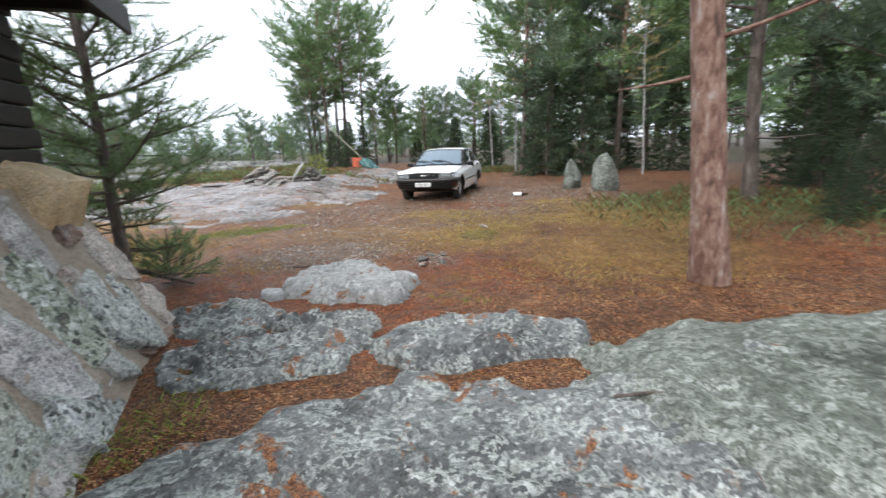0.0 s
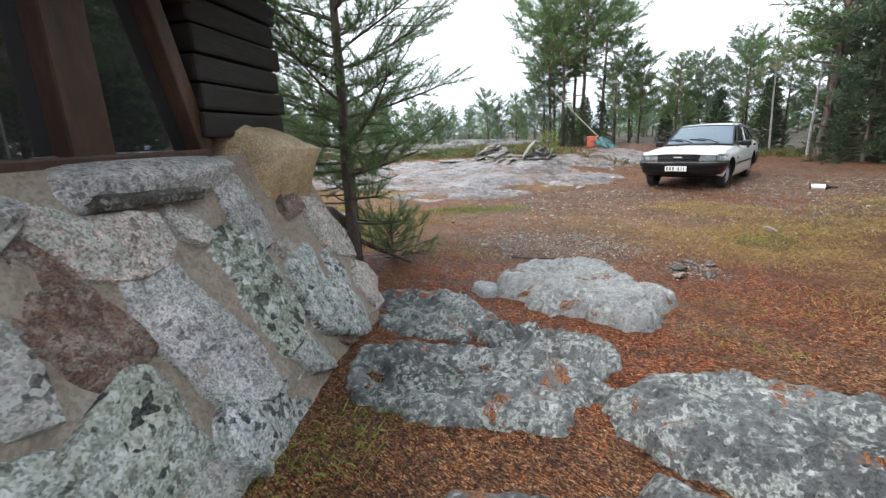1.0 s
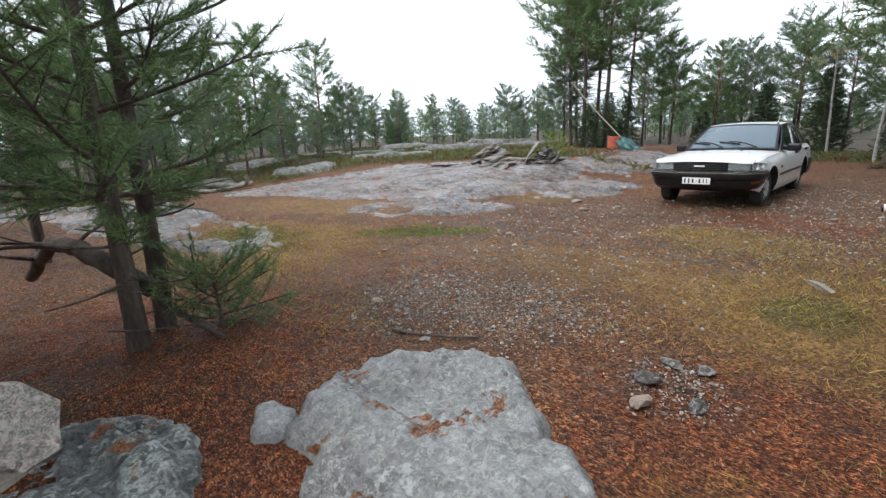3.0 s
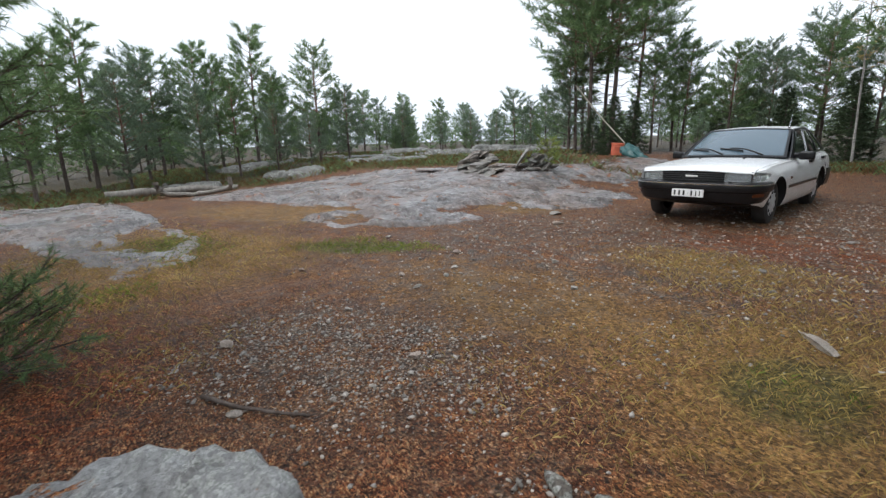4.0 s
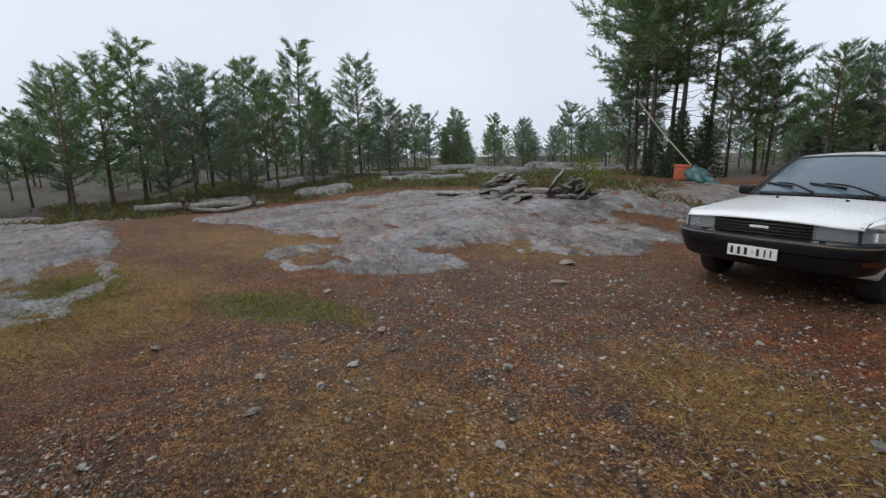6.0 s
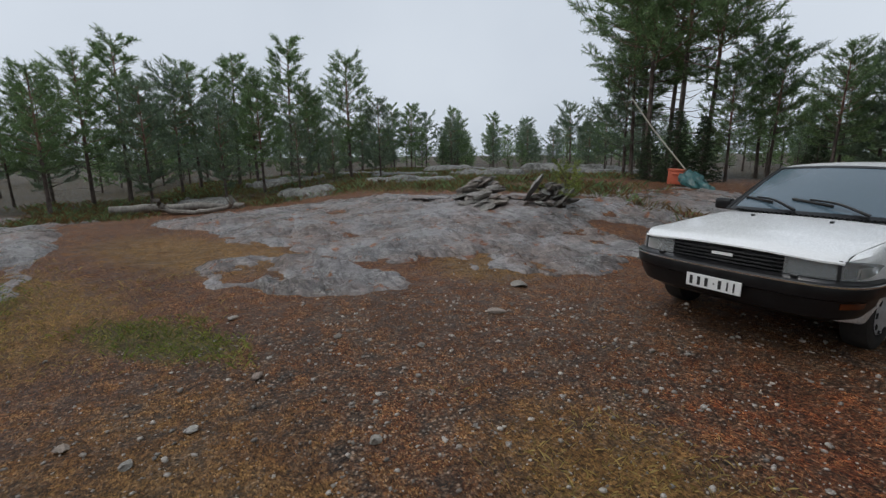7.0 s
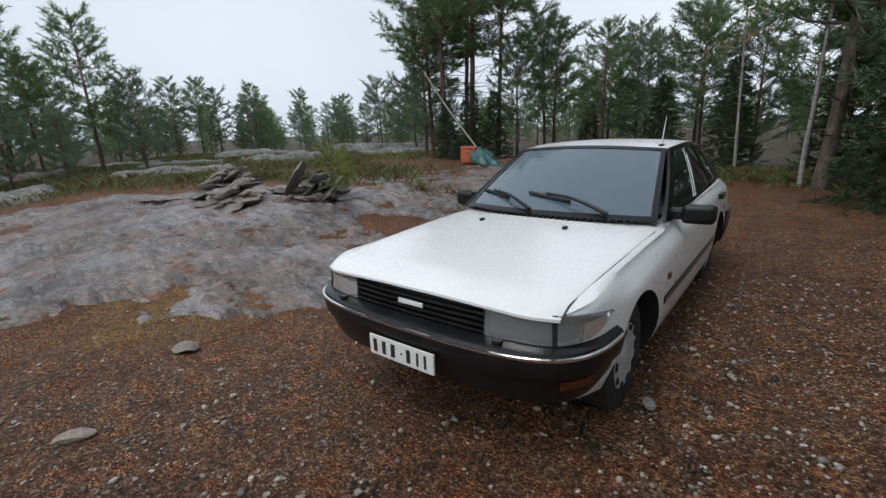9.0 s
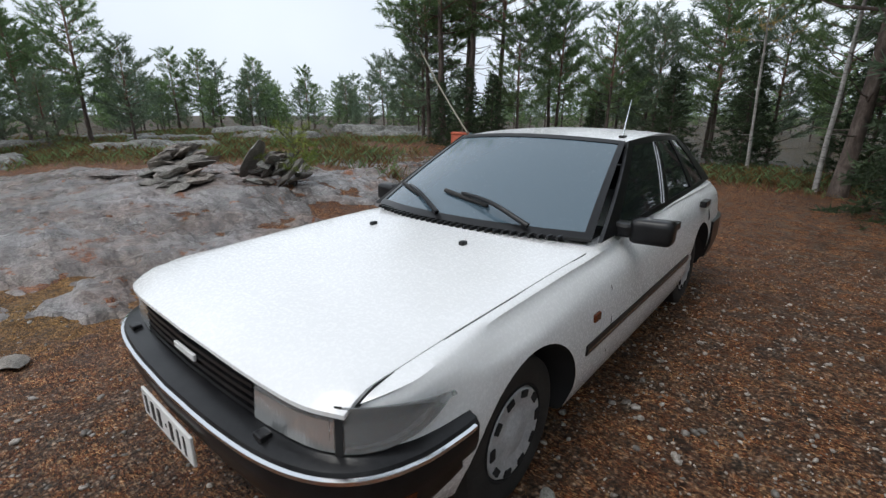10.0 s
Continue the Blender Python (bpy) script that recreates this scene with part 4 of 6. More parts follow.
for (s0, s1) in ((-3.0, -2.84), (0.30, 0.47), (1.76, 1.95)):
    part("post", box_bm(s0, s1, -1.84, -1.66, 1.27, 2.5, 0.015), M["framewood"], cabin, "brown wooden window post")
bm = box_bm(-0.05, 0.05, -1.83, -1.67, -0.1, 0.75, 0.01)
bmesh.ops.transform(bm, matrix=pose(2.53, 0, 1.36, 0, -17, 0), verts=bm.verts)
part("slanted_jamb", bm, M["framewood"], cabin, "slanting brown window jamb")
part("sill", box_bm(-3.0, 2.52, -1.87, -1.64, 1.25, 1.30, 0.01), M["framewood"], cabin, "weathered wooden sill")
part("lintel", box_bm(-3.0, 2.56, -1.88, -1.64, 2.02, 2.2, 0.015), M["framewood"], cabin, "brown wooden lintel beam")
part("gable_board", box_bm(-3.0, 2.56, -1.85, -1.68, 2.2, 2.55, 0.01), M["logwood"], cabin)
for s0, s1 in ((-2.84, 0.30), (0.47, 1.76), (1.95, 2.5)):
    part("window_pane", box_bm(s0, s1, -1.745, -1.735, 1.29, 2.03), M["winglass"], cabin, "dark reflecting window pane")
part("back_wall", box_bm(-3.0, 3.3, 1.85, 2.0, 1.26, 2.6), M["logwood"], cabin)
part("side_wall", box_bm(-3.15, -3.0, -1.8, 2.0, 1.26, 2.6), M["logwood"], cabin)
bm = bmesh.new()
for y0, y1, z0, z1 in ((-2.45, 0.1, 2.42, 3.35), (2.6, 0.1, 2.42, 3.35)):
    for s0, s1 in ((-3.6, 3.75),):
        pts = [(s0, y0, z0), (s1, y0, z0), (s1, y1, z1), (s0, y1, z1)]
        lo = [bm.verts.new(p) for p in pts]
        hi = [bm.verts.new((p[0], p[1], p[2] + 0.12)) for p in pts]
        for k in range(4):
            bm.faces.new((lo[k], lo[(k + 1) % 4], hi[(k + 1) % 4], hi[k]))
        bm.faces.new(lo[::-1])
        bm.faces.new(hi)
part("roof", bm, M["roofing"], cabin, "dark felted roof with deep eaves")
part("fascia_board", box_bm(-3.6, 3.76, -2.475, -2.44, 2.36, 2.56, 0.006), M["logwood"], cabin)
for s0 in np.arange(-3.4, 3.5, 0.8):
    bm = box_bm(s0, s0 + 0.09, -2.40, -1.8, 2.34, 2.46, 0.008)
    part("rafter_end", bm, M["logwood"], cabin)

M["lampgrey"] = mat("smoky_reflector", 0.25, 0.6, (0.16, 0.16, 0.165))[0]
M["lampsilver"] = mat("lamp_reflector", 0.28, 0.9, (0.42, 0.43, 0.44))[0]


# ---- the car ----
car = thing("car", "white liftback car with black bumpers, parked on wet gravel", "car", pose(-0.54, 12.9, gz(-0.54, 14.0), 0, 0, 2.6))
HOOD_Y = [-0.74, -0.60, -0.30, 0.0, 0.30, 0.64]
HOOD_Z = [0.770, 0.795, 0.818, 0.834, 0.847, 0.858]


def hood_z(x, y):
    return np.interp(y, HOOD_Y, HOOD_Z) - 0.037 * (np.abs(x) / 0.70) ** 2.2


# Stations: y, half width, bottom, centre height, edge half width.
ST = [(-0.66, 0.700, 0.32, 0.765, 0.655), (-0.58, 0.757, 0.30, 0.787, 0.698), (-0.48, 0.792, 0.28, 0.800, 0.715), (-0.30, 0.810, 0.24, 0.814, 0.695), (0.0, 0.824, 0.20, 0.830, 0.70), (0.35, 0.829, 0.19, 0.845, 0.705),
      (0.64, 0.829, 0.19, 0.852, 0.71), (1.1, 0.830, 0.19, 0.870, 0.70), (1.75, 0.830, 0.19, 0.905, 0.71), (2.4, 0.828, 0.20, 0.908, 0.71), (2.9, 0.815, 0.23, 0.902, 0.69), (3.2, 0.79, 0.27, 0.892, 0.66), (3.38, 0.74, 0.33, 0.865, 0.62), (3.42, 0.70, 0.36, 0.80, 0.58)]
rows = catmull(ST, 66)
sec = []
for y, w, zb, zc, e in rows:
    nose = float(np.clip((-0.1 - y) / 0.4, 0, 1))
    half = [(0.0, zb), (w - 0.16, zb), (w - 0.055, zb + 0.03), (w - 0.012, zb + 0.16), (w, 0.52), (w - 0.012, 0.66), (w - 0.035 + 0.017 * nose, zc - 0.125 + 0.035 * nose), (w - 0.085 + 0.055 * nose, zc - 0.065 + 0.012 * nose), (e, zc - 0.038), (e * 0.6, zc - 0.014), (0.0, zc)]
    half[4] = (w, min(0.52, zc - 0.2))
    half[5] = (w - 0.012, min(0.66, zc - 0.16))
    h = np.vstack([catmull(half[:3], 5)[:-1], catmull(half[2:], 20)])
    full = np.vstack([h, (h * (-1, 1))[-2:0:-1]])
    sec.append(np.column_stack([full[:, 0], np.full(len(full), y), full[:, 1]]))
sec = np.array(sec)
nu, nv = sec.shape[:2]
bm = bmesh.new()
vv = [[bm.verts.new(p) for p in row] for row in sec]
for i in range(nu - 1):
    for j in range(nv):
        bm.faces.new((vv[i][j], vv[i][(j + 1) % nv], vv[i + 1][(j + 1) % nv], vv[i + 1][j]))
bm.faces.new(vv[0])
bm.faces.new(vv[-1][::-1])
body = part("body", bm, [M["paint"], M["dark"]], car, "white body shell with wheel arches")
cut_bm = bmesh.new()
for yc in (0.0, 2.43):
    for sx in (-1, 1):
        r = bmesh.ops.create_cone(cut_bm, cap_ends=True, segments=48, radius1=0.345, radius2=0.345, depth=0.46)
        bmesh.ops.transform(cut_bm, matrix=pose(sx * 0.72, yc, 0.295, 0, 90, 0), verts=r["verts"])
cutter = put("cutter", bm_mesh("cutter", cut_bm, M["dark"]))
cutter.parent = car
bo = body.modifiers.new("arches", "BOOLEAN")
bo.operation, bo.object, bo.solver = "DIFFERENCE", cutter, "EXACT"
bpy.context.view_layer.update()
dg = bpy.context.evaluated_depsgraph_get()
me = bpy.data.meshes.new_from_object(body.evaluated_get(dg))
body.modifiers.clear()
body.data = me
bpy.data.objects.remove(cutter)
me.materials.clear()
me.materials.append(M["paint"])
me.materials.append(M["dark"])
for f in me.polygons:
    c = f.center
    inside = any(abs(math.hypot(c.y - yc, c.z - 0.295) - 0.345) < 0.012 or (math.hypot(c.y - yc, c.z - 0.295) < 0.34 and abs(c.x) < 0.60) for yc in (0.0, 2.43)) and abs(c.x) < 0.835
    f.material_index = 1 if (inside and abs(f.normal.x) < 0.6) or (abs(c.x) < 0.55 and c.z < 0.6 and abs(f.normal.x) > 0.9) or f.normal.z < -0.75 else 0
    f.use_smooth = True
me.set_sharp_from_angle(angle=radians(40))

# Hood panel, raised a little over the body; a dark sheet paints its gap's shade.
FRONT = [(0, -0.765), (0.30, -0.757), (0.50, -0.740), (0.62, -0.715), (0.705, -0.665), (0.765, -0.585), (0.798, -0.50), (0.808, -0.41)]
front = catmull(FRONT, 71)


def front_y(x):
    return np.interp(np.abs(x), front[:45, 0], front[:45, 1])


def cowl_y(x):
    return 0.46 + 0.13 * (np.abs(x) / 0.68) ** 2


def hood_half(y):
    return np.interp(y, [-0.70, 0.0, 0.7], [0.690, 0.704, 0.712])


def hood_mesh(name, lift, grow, material):
    nu_, nv_ = 41, 37
    P = np.zeros((nu_, nv_, 3))
    for i, u in enumerate(np.linspace(-1, 1, nu_)):
        for j, v in enumerate(np.linspace(0, 1, nv_)):
            x = u * 0.690
            y0, y1 = front_y(x) + (0.02 if grow else -0.004), cowl_y(x) + grow
            y = y0 + (y1 - y0) * v
            x = u * (hood_half(y) + grow)
            dz = -0.026 * np.exp(-((y - y0) / 0.035) ** 2) - 0.006 * np.exp(-((1 - abs(u)) / 0.03) ** 2)
            P[i, j] = (x, y, hood_z(x, y) + lift + dz)
    V = P.reshape(-1, 3)
    F = grid_faces(nu_, nv_)
    bm = bmesh.new()
    vs = [bm.verts.new(p) for p in V]
    for f in F:
        bm.faces.new([vs[k] for k in f])
    edge = [e for e in bm.edges if e.is_boundary]
    r = bmesh.ops.extrude_edge_only(bm, edges=edge)
    for g in r["geom"]:
        if isinstance(g, bmesh.types.BMVert):
            g.co.z -= 0.012
    return part(name, bm, material, car, "", 35)


hood_mesh("hood_gap", 0.0005, 0.0025, M["dark"])
hood = hood_mesh("hood", 0.005, 0.0, M["paint"])
for x in (-0.29, 0.29):
    bm = box_bm(x - 0.012, x + 0.012, 0.26, 0.295, 0.842, 0.862, 0.005)
    part("washer_jet", bm, M["trim"], car)


def band(path, prof, name, material, label="", angle=35, ends=True):
    """Sweeps a profile of (inward, z) along a plan path mirrored about the car's middle."""
    p = np.vstack([(path * (-1, 1))[:0:-1], path])
    tan = np.gradient(p, axis=0)
    tan /= np.linalg.norm(tan, axis=1)[:, None]
    inn = np.column_stack([-tan[:, 1], tan[:, 0]])
    V = np.array([[(p[i, 0] + inn[i, 0] * o, p[i, 1] + inn[i, 1] * o, z) for o, z in prof] for i in range(len(p))])
    return strip(V, name, material, label, angle, ends)


def strip(V, name, material, label="", angle=35, ends=True, parent=None):
    n, k = V.shape[:2]
    bm = bmesh.new()
    vs = [[bm.verts.new(q) for q in row] for row in V]
    for i in range(n - 1):
        for j in range(k):
            if j < k - 1 or ends:
                bm.faces.new((vs[i][j], vs[i][(j + 1) % k], vs[i + 1][(j + 1) % k], vs[i + 1][j]))
    if ends:
        bm.faces.new(vs[0])
        bm.faces.new(vs[-1][::-1])
    return part(name, bm, material, parent or car, label, angle)


BUMP = catmull([(0, -0.845), (0.30, -0.835), (0.52, -0.808), (0.67, -0.755), (0.765, -0.67), (0.818, -0.55), (0.836, -0.42), (0.838, -0.345)], 60)
bumper = band(BUMP, [(0.20, 0.608), (0.045, 0.602), (0.012, 0.590), (0.0, 0.570), (0.003, 0.515), (0.012, 0.482), (0.034, 0.470), (0.045, 0.41), (0.08, 0.34), (0.16, 0.30), (0.26, 0.29)], "front_bumper", M["trim"], "wet black plastic front bumper")
put_strip = band(BUMP[:58], [(0.006, 0.580), (-0.004, 0.578), (-0.004, 0.567), (0.003, 0.565)], "bumper_strip", M["chrome"], "thin chrome strip")
for sx in (-1, 1):
    seg = BUMP[30:43] * (sx, 1)
    tan = np.gradient(seg, axis=0)
    tan /= np.linalg.norm(tan, axis=1)[:, None]
    inn = np.column_stack([-tan[:, 1], tan[:, 0]]) * sx
    V = np.array([[(q[0] + a[0] * o, q[1] + a[1] * o, z) for o, z in ((0.08, 0.462), (0.030, 0.460), (0.036, 0.420), (0.08, 0.418))] for q, a in zip(seg, inn)])
    strip(V, "turn_signal", M["amber"], "amber turn signal lens in the bumper")
    part("bumper_stud", box_bm(sx * 0.47 - 0.02, sx * 0.47 + 0.02, -0.79, -0.755, 0.598, 0.616, 0.006), M["trim"], car)
# Rear bumper.
REAR = catmull([(0, 3.50), (0.40, 3.49), (0.66, 3.43), (0.78, 3.30), (0.825, 3.1), (0.832, 2.80)], 40)
rear = np.vstack([(REAR * (-1, 1))[:0:-1], REAR])
strip(np.array([[(q[0] * k, q[1] - (1 - k) * 0.8, z) for k, z in ((0.9, 0.60), (1.0, 0.585), (1.0, 0.42), (0.97, 0.30), (0.85, 0.28))] for q in rear]), "rear_bumper", M["trim"], "black rear bumper")


def front_patch(x0, x1, z0, z1, off, name, material, label="", n=12, taper=0.0, sx=1, thick=0.02):
    """A panel on the nose between two half widths."""
    i0, i1 = [int(np.argmin(np.abs(front[:, 0] - q) + (0 if q < 0.799 else -0.0))) for q in (x0, x1)]
    if x1 >= 0.809:
        i1 = len(front) - 1
    p = front[i0:i1 + 1]
    q = np.column_stack([np.interp(np.linspace(0, len(p) - 1, n), np.arange(len(p)), p[:, k]) for k in (0, 1)])
    tan = np.gradient(q, axis=0)
    tan /= np.linalg.norm(tan, axis=1)[:, None]
    inn = np.column_stack([-tan[:, 1], tan[:, 0]])
    V = []
    for k in range(n):
        f = k / (n - 1)
        zl = z0 + taper * f ** 2.5 * (z1 - z0)
        zt = z1 - 0.035 * f ** 2 * (taper > 0)
        zl = min(zl, zt - 0.008)
        row = []
        for o, z in ((off + thick, zt), (off + 0.012, zt), (off, zl), (off + thick, zl)):
            row.append(((q[k, 0] + inn[k, 0] * o) * sx, q[k, 1] + inn[k, 1] * o, z))
        V.append(row)
    return strip(np.array(V), name, material, label, 30)


# Nose: dark backing, grille bars, lamps.
band(front[:41], [(0.03, 0.735), (0.03, 0.60), (0.12, 0.60), (0.12, 0.735)], "nose_panel", M["dark"], "dark panel behind the grille")
for k, z in enumerate((0.618, 0.645, 0.672, 0.699)):
    p_ = front[front[:, 0] <= 0.395]
    band(p_, [(0.004, z + 0.006), (0.002, z - 0.004), (0.035, z - 0.006), (0.035, z + 0.006)], "grille_bar", M["trim"])
part("badge_bar", box_bm(-0.075, 0.075, -0.772, -0.762, 0.661, 0.683, 0.003), M["plate"], car, "small white lettered badge shape")
for sx in (-1, 1):
    lamp = front_patch(0.40, 0.672, 0.608, 0.730, 0.0, "headlight", M["lampglass"], "wet clear headlight glass", 10, 0, sx, 0.008)
    refl = front_patch(0.41, 0.67, 0.614, 0.722, 0.018, "reflector", M["lampsilver"], "", 10, 0, sx, 0.02)
    refl.parent = lamp
    front_patch(0.664, 0.682, 0.604, 0.734, -0.005, "lamp_divider", M["dark"], "", 4, 0, sx, 0.012)
    side = front_patch(0.678, 0.81, 0.608, 0.730, -0.002, "corner_lamp", M["lampglass"], "clear corner lamp wrapping round the fender", 18, 0.85, sx, 0.008)
    refl = front_patch(0.676, 0.803, 0.616, 0.722, 0.010, "reflector", M["lampgrey"], "", 16, 0.85, sx, 0.012)
    refl.parent = side
# Number plate with plain bars.
plate = part("number_plate", box_bm(-0.20, 0.20, -0.858, -0.848, 0.402, 0.503, 0.004), M["plate"], car, "white plate with dark bars")
for x0, w in ((-0.172, 0.046), (-0.114, 0.046), (-0.058, 0.05), (0.004, 0.02), (0.04, 0.046), (0.10, 0.024), (0.145, 0.024)):
    z0, z1 = (0.42, 0.485) if w > 0.022 else (0.447, 0.457)
    o = part("bar", box_bm(x0, x0 + w * 0.5, -0.8600, -0.857, z0, z1), M["plateink"], car)
    o.parent = plate

# Windscreen, roof and rear window.
def scr(u, v, d=0.0):
    x = u * (0.695 + (0.560 - 0.695) * v)
    y = (0.51 + 0.18 * u * u) * (1 - v) + (1.28 + 0.10 * u * u) * v
    z = (0.866 - 0.016 * u * u) * (1 - v) + (1.275 - 0.030 * u * u) * v + 0.03 * 4 * v * (1 - v) * 0.5
    return (x, y - d * 0.6, z + d * 0.8)


def roofp(u, v):
    x = u * (0.560 + 0.03 * math.sin(math.pi * v) - 0.02 * v)
    y = (1.28 + 0.10 * u * u) * (1 - v) + (2.42 + 0.06 * u * u) * v
    z = 1.275 - 0.030 * u * u + 0.035 * math.sin(math.pi * v * 0.9) - 0.012 * v
    return (x, y, z)


def rearp(u, v):
    x = u * (0.54 + 0.10 * v)
    y = (2.42 + 0.06 * u * u) * (1 - v) + (3.22 - 0.10 * u * u) * v
    z = (1.270 - 0.03 * u * u) * (1 - v) + (0.905 - 0.02 * u * u) * v + 0.05 * math.sin(math.pi * v)
    return (x, y, z)


def patch(fn, u0, u1, v0, v1, nu_, nv_, name, material, label="", thick=0.004, flip=False):
    bm = bmesh.new()
    vs = [[bm.verts.new(fn(u, v)) for v in np.linspace(v0, v1, nv_)] for u in np.linspace(u0, u1, nu_)]
    fs = []
    for i in range(nu_ - 1):
        for j in range(nv_ - 1):
            f = (vs[i][j], vs[i + 1][j], vs[i + 1][j + 1], vs[i][j + 1])
            fs.append(bm.faces.new(f))
    bmesh.ops.recalc_face_normals(bm, faces=bm.faces)
    bmesh.ops.solidify(bm, geom=bm.faces[:], thickness=thick)
    return part(name, bm, material, car, label, 35)


patch(scr, -0.955, 0.955, 0.045, 0.955, 25, 13, "windscreen", M["screen"], "large misted windscreen reflecting the sky")
for nm, (u0, u1, v0, v1) in (("screen_surround", (-1, 1, 0.0, 0.05)), ("screen_surround", (-1, 1, 0.95, 1.0)), ("a_pillar", (-1.0, -0.95, 0.0, 1.0)), ("a_pillar", (0.95, 1.0, 0.0, 1.0))):
    patch(lambda u, v: scr(u, v, 0.005), u0, u1, v0, v1, 21 if u1 - u0 > 1 else 4, 13 if v1 - v0 > 0.5 else 3, nm, M["trim"], "black windscreen surround", 0.02)
patch(roofp, -1, 1, -0.01, 1.0, 21, 17, "roof", M["paint"], "white roof panel", 0.025)
patch(rearp, -0.93, 0.93, 0.06, 0.95, 15, 11, "rear_window", M["sideglass"], "dark sloping rear window")
for u0, u1 in ((-1.0, -0.90), (0.90, 1.0)):
    patch(rearp, u0, u1, 0.0, 1.0, 3, 11, "c_pillar", M["trim"], "", 0.02)


def side(u, v, sx, d=0.0):
    """Side of the cabin: u along the car, v up."""
    ylo, yhi = 0.69 + u * (3.12 - 0.69), 1.38 + u * (2.48 - 1.38)
    y = ylo + (yhi - ylo) * v
    zlo = 0.848 + 0.035 * u
    zhi = 1.250 + 0.018 * math.sin(math.pi * u) - 0.01 * u
    x = (0.735 - 0.05 * u ** 3) * (1 - v) + (0.572 + 0.015 * math.sin(math.pi * u) - 0.03 * u) * v + 0.012 * math.sin(math.pi * v)
    return ((x + d) * sx, y, zlo + (zhi - zlo) * v)


for sx in (-1, 1):
    for u0, u1 in ((0.06, 0.40), (0.435, 0.70), (0.73, 0.90)):
        patch(lambda u, v: side(u, v, sx), u0, u1, 0.06, 0.93, 9, 7, "side_window", M["sideglass"], "dark side window")
    for nm, (u0, u1, v0, v1) in (("window_frame", (0.0, 1.0, 0.0, 0.065)), ("window_frame", (0.0, 1.0, 0.925, 1.0)), ("window_frame", (0.0, 0.065, 0.06, 0.93)), ("b_pillar", (0.395, 0.44, 0.06, 0.93)), ("window_divider", (0.695, 0.735, 0.06, 0.93)), ("c_panel", (0.895, 1.0, 0.06, 0.93))):
        patch(lambda u, v: side(u, v, sx, 0.006), u0, u1, v0, v1, 17 if u1 - u0 > 0.5 else 3, 3 if v1 - v0 < 0.5 else 9, nm, M["trim"], "", 0.02)
    patch(lambda u, v: side(u, v, sx, 0.010), 0.392, 0.398, 0.06, 0.93, 2, 7, "frame_strip", M["chrome"], "", 0.006)
    # Door trim strip, marker lamp, handles, door gaps.
    def skin(y, z):
        w = np.interp(y, [r[0] for r in ST], [r[1] for r in ST])
        return w - 0.012 * abs((z - 0.55) / 0.12) ** 1.5 if z > 0.3 else w
    V = np.array([[(sx * (skin(y, 0.47) + o), y, z) for o, z in ((-0.01, 0.500), (0.012, 0.494), (0.014, 0.472), (0.012, 0.452), (-0.01, 0.446))] for y in np.linspace(0.40, 2.04, 30)])
    strip(V, "side_moulding", M["trim"], "black side moulding", 40)
    V = np.array([[(sx * (skin(y, 0.47) + o), y, z) for o, z in ((0.010, 0.476), (0.016, 0.475), (0.016, 0.469), (0.010, 0.468))] for y in np.linspace(0.41, 2.03, 30)])
    strip(V, "moulding_strip", M["chrome"], "", 40)
    part("marker_lamp", box_bm(sx * 0.815, sx * 0.836, 0.455, 0.515, 0.575, 0.61, 0.006), M["amber"], car, "amber side marker lamp")
    for y, z in ((1.60, 0.765), (2.42, 0.785)):
        part("door_handle", box_bm(sx * 0.795, sx * 0.838, y - 0.075, y + 0.075, z - 0.022, z + 0.022, 0.008), M["trim"], car, "black door handle")
    for y0 in (0.66, 1.74, 2.66):
        V = np.array([[(sx * (np.interp(z, [0.24, 0.36, 0.52, 0.66, 0.755, 0.80], [0.775, 0.817, 0.829, 0.816, 0.793, 0.760]) + o), y0 + dy, z) for o, dy in ((-0.02, -0.003), (0.0015, -0.003), (0.0015, 0.003), (-0.02, 0.003))] for z in np.linspace(0.24 if y0 < 2.5 else 0.62, 0.69 if y0 < 1 else 0.80, 16)])
        strip(V, "door_gap", M["dark"], "", 40)
    # Mirror.
    bm = box_bm(0.785, 0.968, 0.88, 0.985, 0.812, 0.928, 0.034, 4)
    for v in bm.verts:
        if v.co.x > 0.93:
            v.co.y += 0.02
    if sx < 0:
        bmesh.ops.transform(bm, matrix=Matrix.Diagonal((-1, 1, 1, 1)), verts=bm.verts)
    mir = part("door_mirror", bm, M["trim"], car, "glossy black door mirror", 40)
    g = part("mirror_glass", box_bm(sx * 0.81, sx * 0.945, 0.982, 0.99, 0.832, 0.912, 0.003), M["chrome"], car)
    g.parent = mir
    g = part("mirror_base", box_bm(sx * 0.70, sx * 0.80, 0.88, 0.97, 0.835, 0.905, 0.02), M["trim"], car)
    g.parent = mir

# Cowl vents and wipers.
for k in range(30):
    x = -0.58 + k * 0.04
    y = 0.50 + 0.16 * (x / 0.69) ** 2
    part("cowl_slat", box_bm(x - 0.006, x + 0.006, y - 0.035, y + 0.01, 0.852, 0.868), M["trim"], car)


